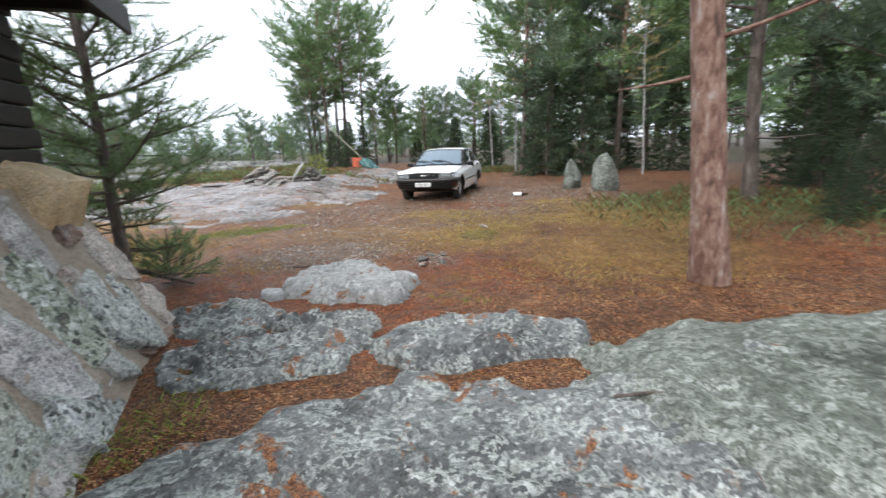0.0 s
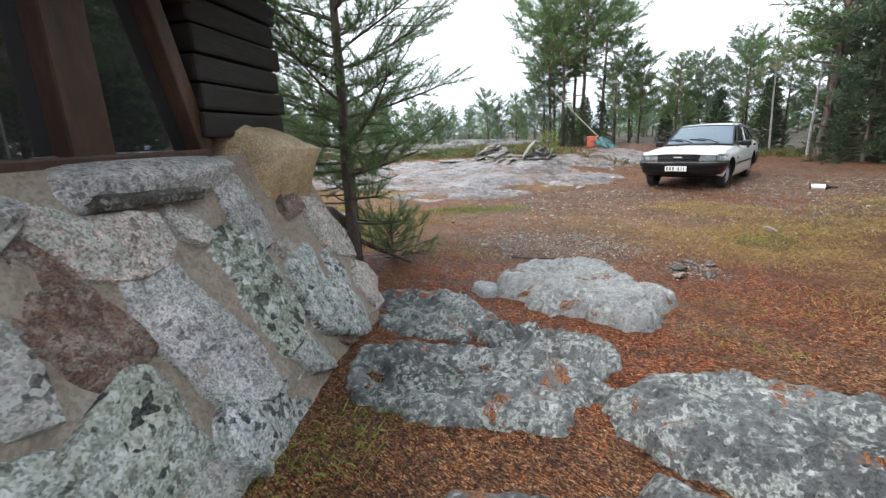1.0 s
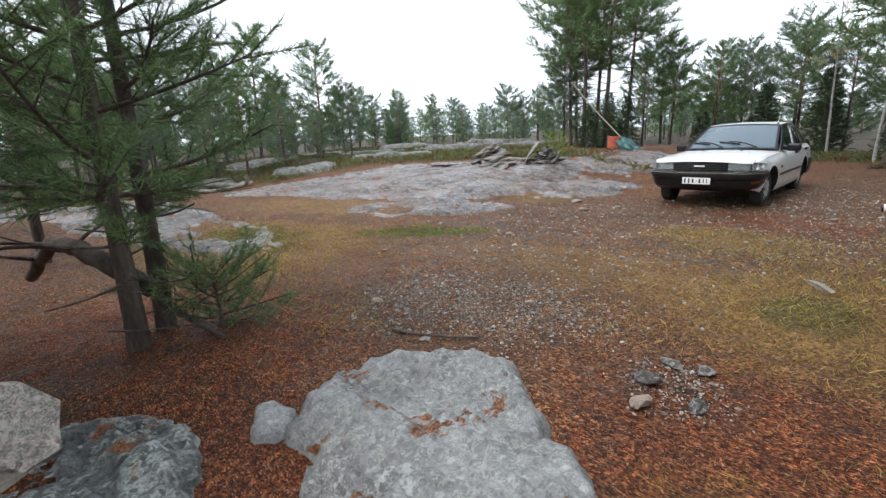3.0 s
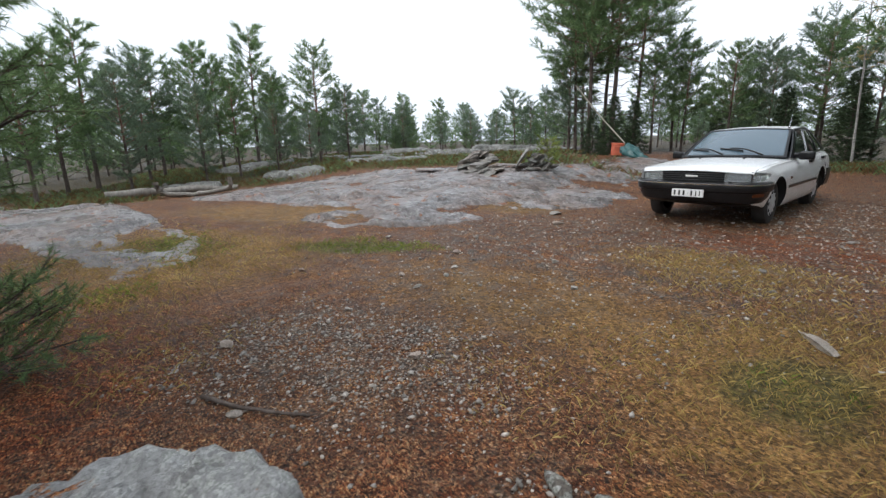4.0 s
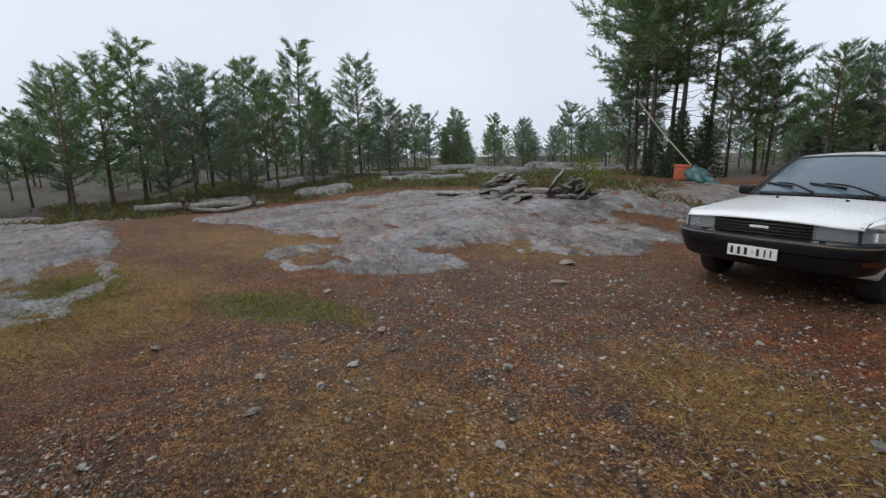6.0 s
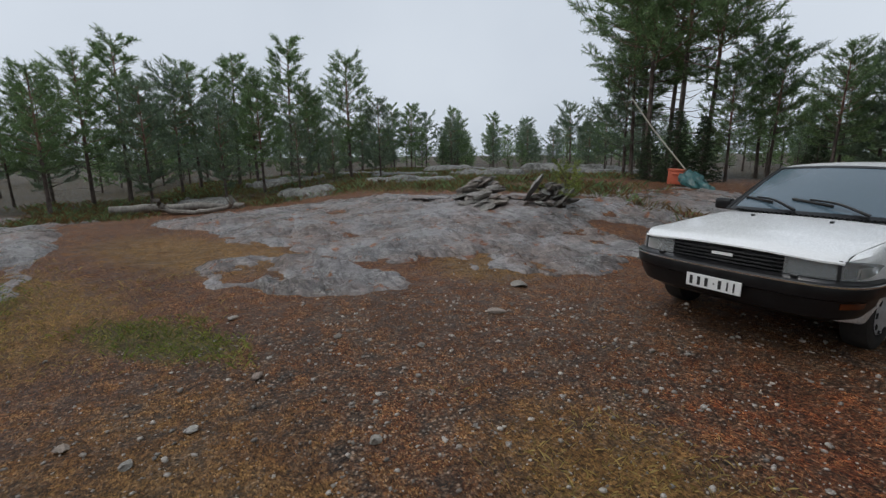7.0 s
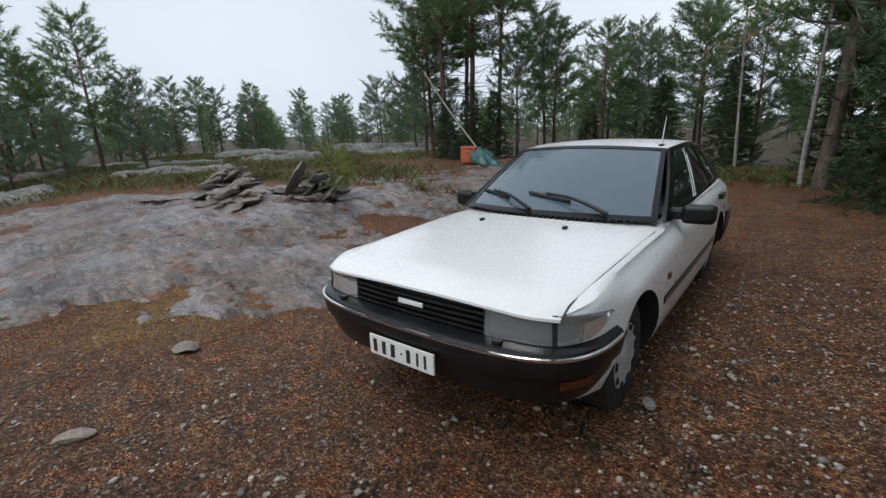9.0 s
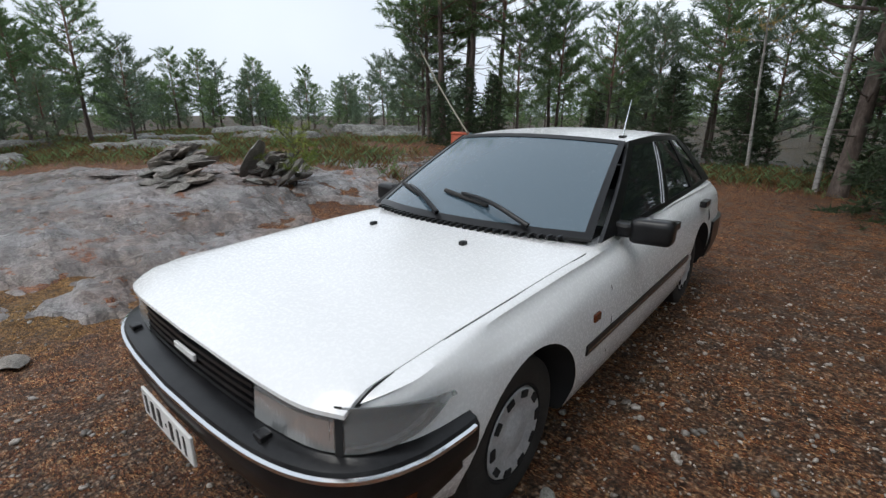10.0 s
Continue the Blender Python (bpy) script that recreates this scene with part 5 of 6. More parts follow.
def wiper(u0, u1, v1, name):
    a = np.array(scr(u0, 0.03, 0.025))
    b_ = np.array(scr(u1, v1, 0.03))
    mid = (a + b_) / 2 + np.array([0, -0.02, 0.03])
    path = catmull([a, mid, b_], 10)
    V, F = tube(path, np.linspace(0.013, 0.009, 10), 6)
    w = put(name, mesh_np(name, V, F, M["trim"], True), car, "black windscreen wiper")
    d = (b_ - a) / np.linalg.norm(b_ - a)
    pts = []
    for k in np.linspace(-0.26, 0.22, 12):
        uu, vv_ = u1 + k * (u1 - u0) * 1.6, v1 + k * (v1 - 0.03) * 0.9 - 0.015
        pts.append(scr(uu, max(0.03, vv_), 0.012))
    V, F = tube(pts, [0.012] * 12, 5)
    bl = put("blade", mesh_np("blade", V, F, M["rubber"], True), car)
    bl.parent = w


wiper(0.62, -0.02, 0.22, "wiper")
wiper(-0.10, -0.72, 0.22, "wiper")
V, F = tube(catmull([(0.50, 1.50, 1.262), (0.50, 1.53, 1.35), (0.50, 1.58, 1.47)], 8), np.linspace(0.005, 0.0025, 8), 6)
ant = put("antenna", mesh_np("antenna", V, F, M["chrome"], True), car, "thin roof antenna")
g = part("antenna_foot", box_bm(0.485, 0.515, 1.47, 1.53, 1.255, 1.275, 0.006), M["trim"], car)
g.parent = ant
# Inside.
part("dashboard", box_bm(-0.66, 0.66, 0.76, 1.02, 0.55, 0.85, 0.04, 3), M["dark"], car, "dark dashboard", 40)
part("floor_pan", box_bm(-0.70, 0.70, 0.6, 3.1, 0.30, 0.36), M["dark"], car)
for x in (-0.36, 0.36):
    for y in (1.65, 2.5):
        seat = part("seat", box_bm(x - 0.24, x + 0.24, y - 0.25, y + 0.25, 0.36, 0.60, 0.06, 3), M["cloth"], car, "grey cloth seat", 50)
        bm = box_bm(x - 0.23, x + 0.23, -0.06, 0.06, 0.0, 0.52, 0.05, 3)
        bmesh.ops.transform(bm, matrix=pose(0, y + 0.22, 0.55, -14, 0, 0), verts=bm.verts)
        g = part("backrest", bm, M["cloth"], car, "", 50)
        g.parent = seat
        g = part("headrest", box_bm(x - 0.13, x + 0.13, y + 0.32, y + 0.40, 1.06, 1.20, 0.03, 3), M["cloth"], car, "", 50)
        g.parent = seat
bm = bmesh.new()
a = np.linspace(0, 2 * np.pi, 25)
V, F = tube(np.column_stack([0.36 + 0.18 * np.cos(a), 1.14 + 0.06 * np.sin(a), 0.86 + 0.17 * np.sin(a)]), [0.013] * 25, 6)
put("steering_wheel", mesh_np("steering_wheel", V, F, M["trim"], True), car)


# Wheels.
def lathe(prof, n, name, material, parent, label="", angle=40):
    bm = bmesh.new()
    rows_ = []
    for k in range(n):
        a = 2 * math.pi * k / n
        rows_.append([bm.verts.new((x, r * math.cos(a), r * math.sin(a))) for x, r in prof])
    for k in range(n):
        r0, r1 = rows_[k], rows_[(k + 1) % n]
        for j in range(len(prof) - 1):
            if prof[j][1] < 1e-6 and prof[j + 1][1] < 1e-6:
                continue
            bm.faces.new((r0[j], r0[j + 1], r1[j + 1], r1[j]))
    bmesh.ops.remove_doubles(bm, verts=bm.verts, dist=1e-5)
    return part(name, bm, material, parent, label, angle)


def wheel(x, y, sx):
    w = put("wheel", mesh_np("hub", *tube([(-0.05 * sx, 0, 0), (0.06 * sx, 0, 0)], [0.07, 0.07], 16), M["dark"]), car, "", pose(x * sx, y, 0.287))
    k = sx
    ty = lathe([(k * -0.085, 0.19), (k * -0.088, 0.24), (k * -0.075, 0.278), (k * -0.04, 0.287), (0, 0.288), (k * 0.04, 0.287), (k * 0.075, 0.278), (k * 0.088, 0.24), (k * 0.078, 0.185), (k * 0.05, 0.18)], 56, "tyre", M["rubber"], w, "wet black tyre")
    lathe([(k * -0.07, 0.182), (k * 0.06, 0.180), (k * 0.080, 0.186), (k * 0.082, 0.178), (k * 0.045, 0.165), (k * 0.03, 0.150)], 48, "rim", M["dark"], w, "dark steel rim")
    cap = lathe([(k * 0.072, 0.172), (k * 0.082, 0.166), (k * 0.084, 0.128), (k * 0.074, 0.100), (k * 0.083, 0.070), (k * 0.090, 0.055), (k * 0.091, 0.0)], 48, "hubcap", M["wheelsilver"], w, "dull silver hubcap")
    for q in range(10):
        a = 2 * math.pi * q / 10
        bm = box_bm(-0.006, 0.006, -0.022, 0.022, -0.014, 0.014, 0.004)
        s_ = part("vent", bm, M["dark"], w, "", None, Matrix.Translation((k * 0.083, 0.148 * math.cos(a), 0.148 * math.sin(a))) @ pose(0, 0, 0, math.degrees(a) + 90, 0, 0))
        s_.parent = cap
    return w


for sx in (-1, 1):
    for y in (0.0, 2.43):
        wheel(0.672, y, sx)


# ---- trees ----
def needle_tufts(centres, ways, length, width, per, rng, spread=0.9):
    """Thin triangles that fan out round each twig end."""
    n = len(centres)
    c = np.repeat(centres, per, 0)
    w = np.repeat(ways, per, 0)
    d = w + rng.normal(0, spread, c.shape)
    d /= np.linalg.norm(d, axis=1)[:, None] + 1e-9
    ln = length * rng.uniform(0.6, 1.25, (len(c), 1))
    side_ = np.cross(d, rng.normal(0, 1, c.shape))
    side_ /= np.linalg.norm(side_, axis=1)[:, None] + 1e-9
    base = c + w * rng.uniform(-0.5, 0.5, (len(c), 1)) * length
    V = np.stack([base - side_ * width / 2, base + side_ * width / 2, base + d * ln], 1).reshape(-1, 3)
    return V, np.arange(len(V)).reshape(-1, 3)


def pine_meshes(seed, height, crown_from, reach, limbs, twigs, tuft, per, lean=0.02, trunk_r=None, shape="pine", width=0.02, drop=0.0, stubs=6, wood=True, peak=0.75, far=False, inner=0.14):
    rng = np.random.RandomState(seed)
    r0 = trunk_r or height * 0.014
    k = 14
    hgt = np.linspace(-0.15, height, k)
    wob = np.cumsum(rng.normal(0, lean * height / k * 0.5, (k, 2)), 0)
    la = rng.uniform(0, 6.3)
    tr = np.column_stack([wob[:, 0] + np.cos(la) * lean * hgt, wob[:, 1] + np.sin(la) * lean * hgt, hgt])
    tr[:, :2] -= tr[0, :2]
    f = np.clip(hgt / height, 0, 1)
    rad = r0 * ((1 - f) ** 0.8 * 0.94 + 0.06) * (1 + 0.25 * np.exp(-hgt.clip(0) / 0.2))
    chunks = [tube(tr, rad, 10)]
    C, D = [], []
    up = np.array([0, 0, 1.0])
    for i in range(limbs + stubs):
        stub = i >= limbs
        g = (i + rng.uniform(-0.4, 0.4)) / limbs
        fh = rng.uniform(crown_from * 0.3, crown_from) if stub else crown_from + (0.97 - crown_from) * g
        fh = min(max(fh, 0.04), 0.975)
        g = min(max((fh - crown_from) / (1 - crown_from), 0), 1)
        z = fh * height
        base = np.array([np.interp(z, hgt, tr[:, 0]), np.interp(z, hgt, tr[:, 1]), z])
        a = i * 2.399 + rng.uniform(-0.6, 0.6)
        if shape == "spruce":
            ln = reach * (1 - g) ** 0.9 + 0.10
            rise = -0.25 + 0.5 * g
        else:
            ln = reach * (1 - g) ** peak * (0.6 + 0.4 * min(1, g / 0.18)) * rng.choice([0.45, 0.8, 1.0, 1.25]) * rng.uniform(0.85, 1.15) + 0.12
            rise = 0.16 + 0.60 * g ** 1.3 + rng.uniform(-0.12, 0.12) - drop * (1 - g)
        if stub:
            ln, rise = reach * rng.uniform(0.2, 0.6), rng.uniform(-0.2, 0.1)
        d = np.array([math.cos(a), math.sin(a), rise])
        q = np.linspace(0, 1, 6)
        side_ = np.array([-math.sin(a), math.cos(a), 0])
        bend = (side_ * rng.normal(0, 0.13) + up * (rng.uniform(0.05, 0.32) if shape == "pine" else -0.06)) * ln
        lp = base + d * ln * q[:, None] + bend * (q ** 2)[:, None]
        lr = r0 * (0.26 if not stub else 0.13) * (1 - 0.6 * fh) * (1 - 0.88 * q) + 0.004
        chunks.append(tube(lp, lr, 5) if wood else tube(lp[::5], lr[::5], 3) if far else tube(lp[[0, 2, 5]], lr[[0, 2, 5]], 4))
        if stub:
            continue
        nt = max(3, int(round(twigs * (0.35 + 0.65 * ln / (reach + 0.12)))))
        for j in range(nt):
            s_ = inner + (1 - inner) * (j + rng.uniform(0, 1)) / nt
            p0 = np.array([np.interp(s_, q, lp[:, m_]) for m_ in range(3)])
            sg = 1 if j % 2 else -1
            td = d * 0.6 + side_ * sg * rng.uniform(0.1, 1.1) + up * (rng.uniform(-0.2, 0.95) if shape == "pine" else rng.uniform(-0.25, 0.6))
            td /= np.linalg.norm(td)
            tl = ln * rng.uniform(0.20, 0.46) * (1.15 - 0.5 * s_) + 0.06
            p1 = p0 + td * tl
            if wood:
                chunks.append(tube(np.array([p0, (p0 + p1) / 2, p1]), [0.005, 0.004, 0.002], 3))
            for m_ in np.arange(0.3, 1.01, 0.7 / max(1, round(tl / (tuft * 0.75)))):
                C.append(p0 + td * tl * m_)
                D.append(td)
        C.append(lp[-1])
        D.append(d / np.linalg.norm(d))
    for m_ in np.linspace(0.93, 1, 5):
        C.append(np.array([np.interp(m_ * height, hgt, tr[:, 0]), np.interp(m_ * height, hgt, tr[:, 1]), m_ * height]))
        D.append(up)
    V, F = join(chunks)
    NV, NF = needle_tufts(np.array(C), np.array(D), tuft, width, per, rng, 0.8)
    return (V, F), (NV, NF)


def bark_split(V, F, height):
    return (V[F].mean(1)[:, 2] > height * 0.42).astype(np.int32)


def make_tree(name, label, m, seed, height, mats=("bark", "redbark"), needle="needles", group="pines", category="tree", **kw):
    (V, F), (NV, NF) = pine_meshes(seed, height, **kw)
    tree = thing(name, label, category, m, group)
    me = mesh_np("trunk", V, F, [M[mats[0]], M[mats[1]]], True)
    if len(me.polygons) == len(F):
        me.polygons.foreach_set("material_index", bark_split(V, F, height))
    put("trunk", me, tree)
    put("crown", mesh_np("crown", NV, NF, M[needle]), tree)
    return tree


def at(x, y, s=1.0, rot=0.0, dz=0.0):
    return Matrix.Translation((x, y, gz(x, y) + dz)) @ Matrix.Rotation(radians(rot), 4, "Z") @ Matrix.Scale(s, 4)


# Near pines.
make_tree("pine_tree", "tall pine with flaky red-brown bark beside the track", Matrix.Translation((4.45, 6.25, gz(4.45, 6.25))) @ Matrix.Rotation(radians(-5), 4, "Y") @ Matrix.Rotation(radians(200), 4, "Z"), 501, 11.0, crown_from=0.30, reach=2.7, limbs=46, twigs=18, tuft=0.12, per=13, trunk_r=0.165, width=0.009, lean=0.012, stubs=3, drop=0.25, mats=("redbark", "redbark"))
make_tree("pine_tree", "young pine with drooping green branches beside the cabin", at(-1.10, 4.70, 1, 40), 502, 4.6, crown_from=0.16, reach=1.15, limbs=40, twigs=20, tuft=0.085, per=15, trunk_r=0.062, width=0.005, lean=0.015, mats=("bark", "bark"), drop=0.16)
make_tree("pine_tree", "slim dark pine close beside another trunk", at(-1.36, 4.90, 1, 130), 503, 4.9, crown_from=0.18, reach=1.05, limbs=36, twigs=20, tuft=0.085, per=15, trunk_r=0.062, width=0.005, lean=0.02, mats=("bark", "bark"), drop=0.12)
make_tree("pine_sapling", "small green pine sapling at the foot of a pine", at(-1.12, 5.22, 1, 10), 504, 0.42, crown_from=0.1, reach=0.42, limbs=20, twigs=8, tuft=0.07, per=14, width=0.005, mats=("bark", "bark"), trunk_r=0.015, drop=0.0)
make_tree("pine_sapling", "small bright green sapling beside stone heaps", at(-5.5, 15.35, 1, 80), 505, 0.85, crown_from=0.15, reach=0.34, limbs=16, twigs=6, tuft=0.09, per=10, width=0.008, needle="greenblade", mats=("bark", "bark"), trunk_r=0.015)

# Variants for the woods, built once and copied.
VAR = {
    "p1": dict(seed=601, height=6.0, crown_from=0.26, reach=1.35, limbs=52, twigs=14, tuft=0.17, per=9, width=0.021, wood=False, peak=0.52, inner=0.35, lean=0.025),
    "p2": dict(seed=602, height=6.0, crown_from=0.32, reach=1.1, limbs=46, twigs=14, tuft=0.17, per=10, width=0.021, lean=0.03, wood=False, peak=0.48, inner=0.38),
    "p3": dict(seed=603, height=6.0, crown_from=0.12, reach=1.6, limbs=60, twigs=13, tuft=0.18, per=9, width=0.023, needle="needles2", wood=False, peak=0.5, inner=0.35),
    "p4": dict(seed=604, height=6.0, crown_from=0.42, reach=1.5, limbs=40, twigs=15, tuft=0.18, per=10, width=0.021, lean=0.03, needle="needles2", wood=False, peak=0.34, inner=0.42),
    "tall": dict(seed=605, height=10.0, crown_from=0.28, reach=2.3, limbs=60, twigs=15, tuft=0.24, per=8, width=0.034, trunk_r=0.13, lean=0.03, wood=False, inner=0.4, peak=0.42, stubs=12),
    "tall2": dict(seed=606, height=10.0, crown_from=0.14, reach=2.2, limbs=70, twigs=14, tuft=0.24, per=10, width=0.034, trunk_r=0.12, lean=0.05, needle="needles2", wood=False, inner=0.4, peak=0.5, stubs=10),
    "open": dict(seed=609, height=10.0, crown_from=0.36, reach=2.9, limbs=46, twigs=13, tuft=0.22, per=11, width=0.023, trunk_r=0.11, lean=0.04, wood=False, inner=0.4, peak=0.4, stubs=14),
    "spruce": dict(seed=607, height=5.0, crown_from=0.03, reach=1.3, limbs=80, twigs=10, tuft=0.16, per=6, width=0.042, shape="spruce", needle="spruce", mats=("bark", "bark"), wood=False),
    "birch": dict(seed=608, height=7.0, crown_from=0.45, reach=1.0, limbs=22, twigs=8, tuft=0.12, per=2, width=0.025, lean=0.03, needle="blade", mats=("birch", "birch"), trunk_r=0.042),
    "f1": dict(seed=611, height=6.0, crown_from=0.08, reach=1.7, limbs=40, twigs=7, tuft=0.34, per=3, width=0.092, wood=False, far=True, peak=0.6),
    "f2": dict(seed=612, height=6.0, crown_from=0.22, reach=1.4, limbs=36, twigs=7, tuft=0.34, per=3, width=0.092, wood=False, far=True, needle="needles2", peak=0.5),
    "f3": dict(seed=613, height=10.0, crown_from=0.2, reach=2.4, limbs=42, twigs=9, tuft=0.46, per=3, width=0.11, wood=False, far=True, peak=0.45, trunk_r=0.13),
}
LAB = {"open": "tall open pine in a clump on bedrock", "p1": "green pine at the edge of the wood", "p2": "slender green pine with a thin crown", "p3": "bushy young pine on the heath", "p4": "pine with a bare lower trunk", "tall": "tall pine with a reddish trunk", "tall2": "tall bushy pine in a clump", "spruce": "dark low spruce under the pines", "birch": "thin white birch, nearly bare", "f1": "distant bushy green pine in mist", "f2": "distant slender pine in the wood", "f3": "tall distant pine in dense wood"}
PLACES = []


def stand(kind, x, y, top, rot=0):
    """A tree whose tip reaches the height top."""
    PLACES.append((kind, x, y, top - gz(x, y), rot))


# The clump behind the red box.
for i, (k, x, y, h) in enumerate([("open", -10.3, 23.2, 8.0), ("open", -9.3, 22.7, 9.4), ("open", -8.7, 23.4, 10.0), ("open", -7.9, 23.8, 8.6), ("open", -9.7, 24.4, 9.2), ("p1", -7.2, 23.9, 4.2), ("p2", -6.6, 25.2, 4.6), ("p3", -10.8, 23.4, 5.4),
                                   ("spruce", -8.0, 22.4, 2.8), ("spruce", -7.4, 22.9, 2.6), ("spruce", -8.8, 22.3, 2.4), ("p2", -10.9, 24.6, 6.6), ("p4", -7.6, 26.5, 5.2)]):
    stand(k, x, y, h, 47 * i)
# The open wood beyond the bedrock.
for i, (k, x, y, h) in enumerate([("p2", -23.0, 13.2, 7.0), ("p1", -20.0, 15.4, 5.9), ("p3", -19.2, 16.6, 4.0), ("p1", -24.3, 10.8, 6.3), ("p2", -23.6, 11.6, 5.6), ("p1", -24.4, 9.0, 5.9), ("p4", -23.0, 8.2, 5.0), ("p2", -22.6, 6.2, 6.4), ("p1", -20.6, 5.2, 5.2), ("p3", -23.2, 3.4, 4.4), ("p2", -23.0, 2.2, 3.4), ("p4", -21.0, 1.4, 3.2),
                                   ("p3", -18.8, 9.8, 3.6), ("p1", -19.8, 11.4, 4.2), ("p3", -18.2, 12.6, 3.0), ("p3", -19.5, 7.2, 4.2), ("p1", -18.0, 4.4, 4.4), ("p3", -17.6, 13.9, 2.6), ("p1", -21.6, 13.9, 4.8), ("p3", -25.5, 15.2, 4.4), ("p2", -28.0, 21.0, 4.8), ("p1", -27.8, 22.2, 4.9), ("p3", -26.5, 18.2, 3.4), ("p1", -26.5, 25.0, 4.6), ("p3", -25.3, 24.0, 3.8), ("p2", -26.8, 28.5, 4.4), ("p3", -26.0, 31.0, 3.6),
                                   ("p4", -18.2, 27.8, 4.1), ("p3", -17.6, 28.6, 3.5), ("p1", -16.2, 28.4, 3.8), ("p3", -21.5, 29.5, 3.2), ("p1", -16.0, 1.0, 4.6), ("p2", -13.5, -1.2, 5.0), ("p3", -19.0, 0.2, 4.0), ("p3", -9.5, 1.2, 4.2), ("p1", -8.0, 3.0, 3.4), ("p2", -6.0, 2.6, 4.6), ("p3", -11.8, 1.4, 4.0), ("p1", -5.0, 4.2, 4.4)]):
    stand(k, x, y, h, 61 * i)
# Right of the clump, behind the car.
for i, (k, x, y, h) in enumerate([("p3", -4.6, 27.5, 4.6), ("p1", -5.0, 25.4, 4.4), ("p3", -4.0, 26.4, 4.0), ("p2", -6.0, 28.5, 4.4), ("p1", -2.6, 27.5, 4.8), ("spruce", -3.2, 25.5, 2.8), ("spruce", -5.6, 26.0, 2.2), ("spruce", -1.6, 26.4, 3.2), ("p4", -3.1, 29.0, 5.2), ("birch", -1.25, 25.5, 6.6), ("p3", -1.2, 28.0, 4.4), ("p1", 0.2, 27.0, 5.4),
                                   ("birch", 0.36, 22.6, 7.4), ("tall", 0.68, 22.3, 10.2), ("tall2", 2.2, 22.6, 10.5), ("tall", 1.9, 24.6, 10.4), ("tall2", 3.6, 23.6, 10.0), ("spruce", 1.9, 20.6, 4.2), ("spruce", 3.3, 20.8, 4.8), ("spruce", 1.0, 24.6, 3.4), ("birch", 2.7, 24.5, 7.0), ("tall", 4.6, 22.0, 10.2),
                                   ("birch", 4.3, 24.2, 7.5), ("tall2", 6.0, 23.2, 10.4), ("spruce", 4.9, 24.0, 4.0), ("spruce", 6.6, 21.6, 3.4), ("tall", 7.4, 21.0, 10.0), ("tall2", 8.6, 22.6, 10.6), ("tall", 6.4, 11.6, 11.0), ("tall2", 10.2, 13.6, 11.0), ("tall", 9.6, 18.0, 10.5), ("birch", 5.4, 19.5, 7.0),
                                   ("spruce", 8.2, 13.2, 2.4), ("spruce", 9.0, 16.0, 4.0), ("tall2", 12.0, 16.5, 11.0), ("spruce", 6.9, 9.4, 1.2), ("spruce", 7.6, 10.2, 1.5), ("spruce", 8.4, 9.2, 1.7), ("spruce", 9.8, 11.4, 2.8), ("tall", 12.5, 11.5, 10.0), ("tall2", 11.2, 8.0, 10.2), ("spruce", 12.0, 20.0, 5.0)]):
    stand(k, x, y, h, 83 * i)
# Far woods all round; outside the view a third stay, only for reflections.
rr = random.Random(9)
for i in range(330):
    a = rr.uniform(0, 2 * math.pi)
    r = rr.uniform(29, 70)
    x, y = r * math.sin(a), 10 + r * math.cos(a)
    deg = math.degrees(math.atan2(x, y - 9))
    if -58 < deg < -30 and r < 44:
        continue
    if x > 1 and i > 230:
        continue
    if x < 1:
        kind, top = rr.choice(["f1", "f2", "f1"]), rr.uniform(2.6, 4.6) * (r / 34) ** 0.5
    else:
        kind, top = rr.choice(["f3", "f3", "f1", "f2"]), rr.uniform(7, 11)
    turn = rr.uniform(0, 360)
    if -115 < deg < 40 or i % 3 == 0:
        stand(kind, x, y, top, turn)
# Unseen trees behind the camera, added to fill reflections.
for i in range(12):
    x, y = rr.uniform(-8, 18), rr.uniform(-24, -12)
    stand(rr.choice(["f1", "f2", "f3", "f3"]), x, y, rr.uniform(5, 9), rr.uniform(0, 360))

for i, (x, y) in enumerate([(-31, 4), (-30, 8.5), (-31, 12), (-33, 15), (-32, 19), (-31, 24), (-30, 28), (-29, 33), (-24, 35), (-20, 34), (-15, 33), (-11, 32), (-9, 30), (-29.5, 0), (-27, -4), (-33, 21.5), (-28, 37), (-22, 38)]):
    stand(("f1", "f2")[i % 2], x, y, 3.0 + 1.3 * ((i * 37) % 10) / 10, 53 * i)

for i in range(90):
    a, r = math.radians(rr.uniform(-78, 4)), rr.uniform(30, 46)
    stand(("f1", "f2", "f1")[i % 3], 1 + r * math.sin(a), 8 + r * math.cos(a), rr.uniform(1.5, 3.4), rr.uniform(0, 360))

# The far wood is one thicket.
far_kinds = {k: make_tree("pine_tree", LAB[k], pose(0, 0, 0), **VAR[k]) for k in ("f1", "f2", "f3")}
bpy.context.view_layer.update()
pieces = {}
for kind, x, y, h, rot in PLACES:
    if kind not in far_kinds:
        continue
    m = np.array(at(x, y, h / VAR[kind]["height"], rot))
    for ob in far_kinds[kind].children_recursive:
        if ob.type != "MESH":
            continue
        co = np.empty(len(ob.data.vertices) * 3, np.float32)
        ob.data.vertices.foreach_get("co", co)
        loops = np.empty(len(ob.data.loops), np.int32)
        ob.data.loops.foreach_get("vertex_index", loops)
        k = len(ob.data.polygons[0].vertices)
        mm = m @ np.array(ob.matrix_basis)
        pieces.setdefault((ob.name.split(".")[0], ob.data.materials[0].name, k), []).append((co.reshape(-1, 3) @ mm[:3, :3].T + mm[:3, 3], loops.reshape(-1, k)))
thicket = tagged(new("far_wood"), "distant green pine wood closing the view", "wood", kind="stuff")
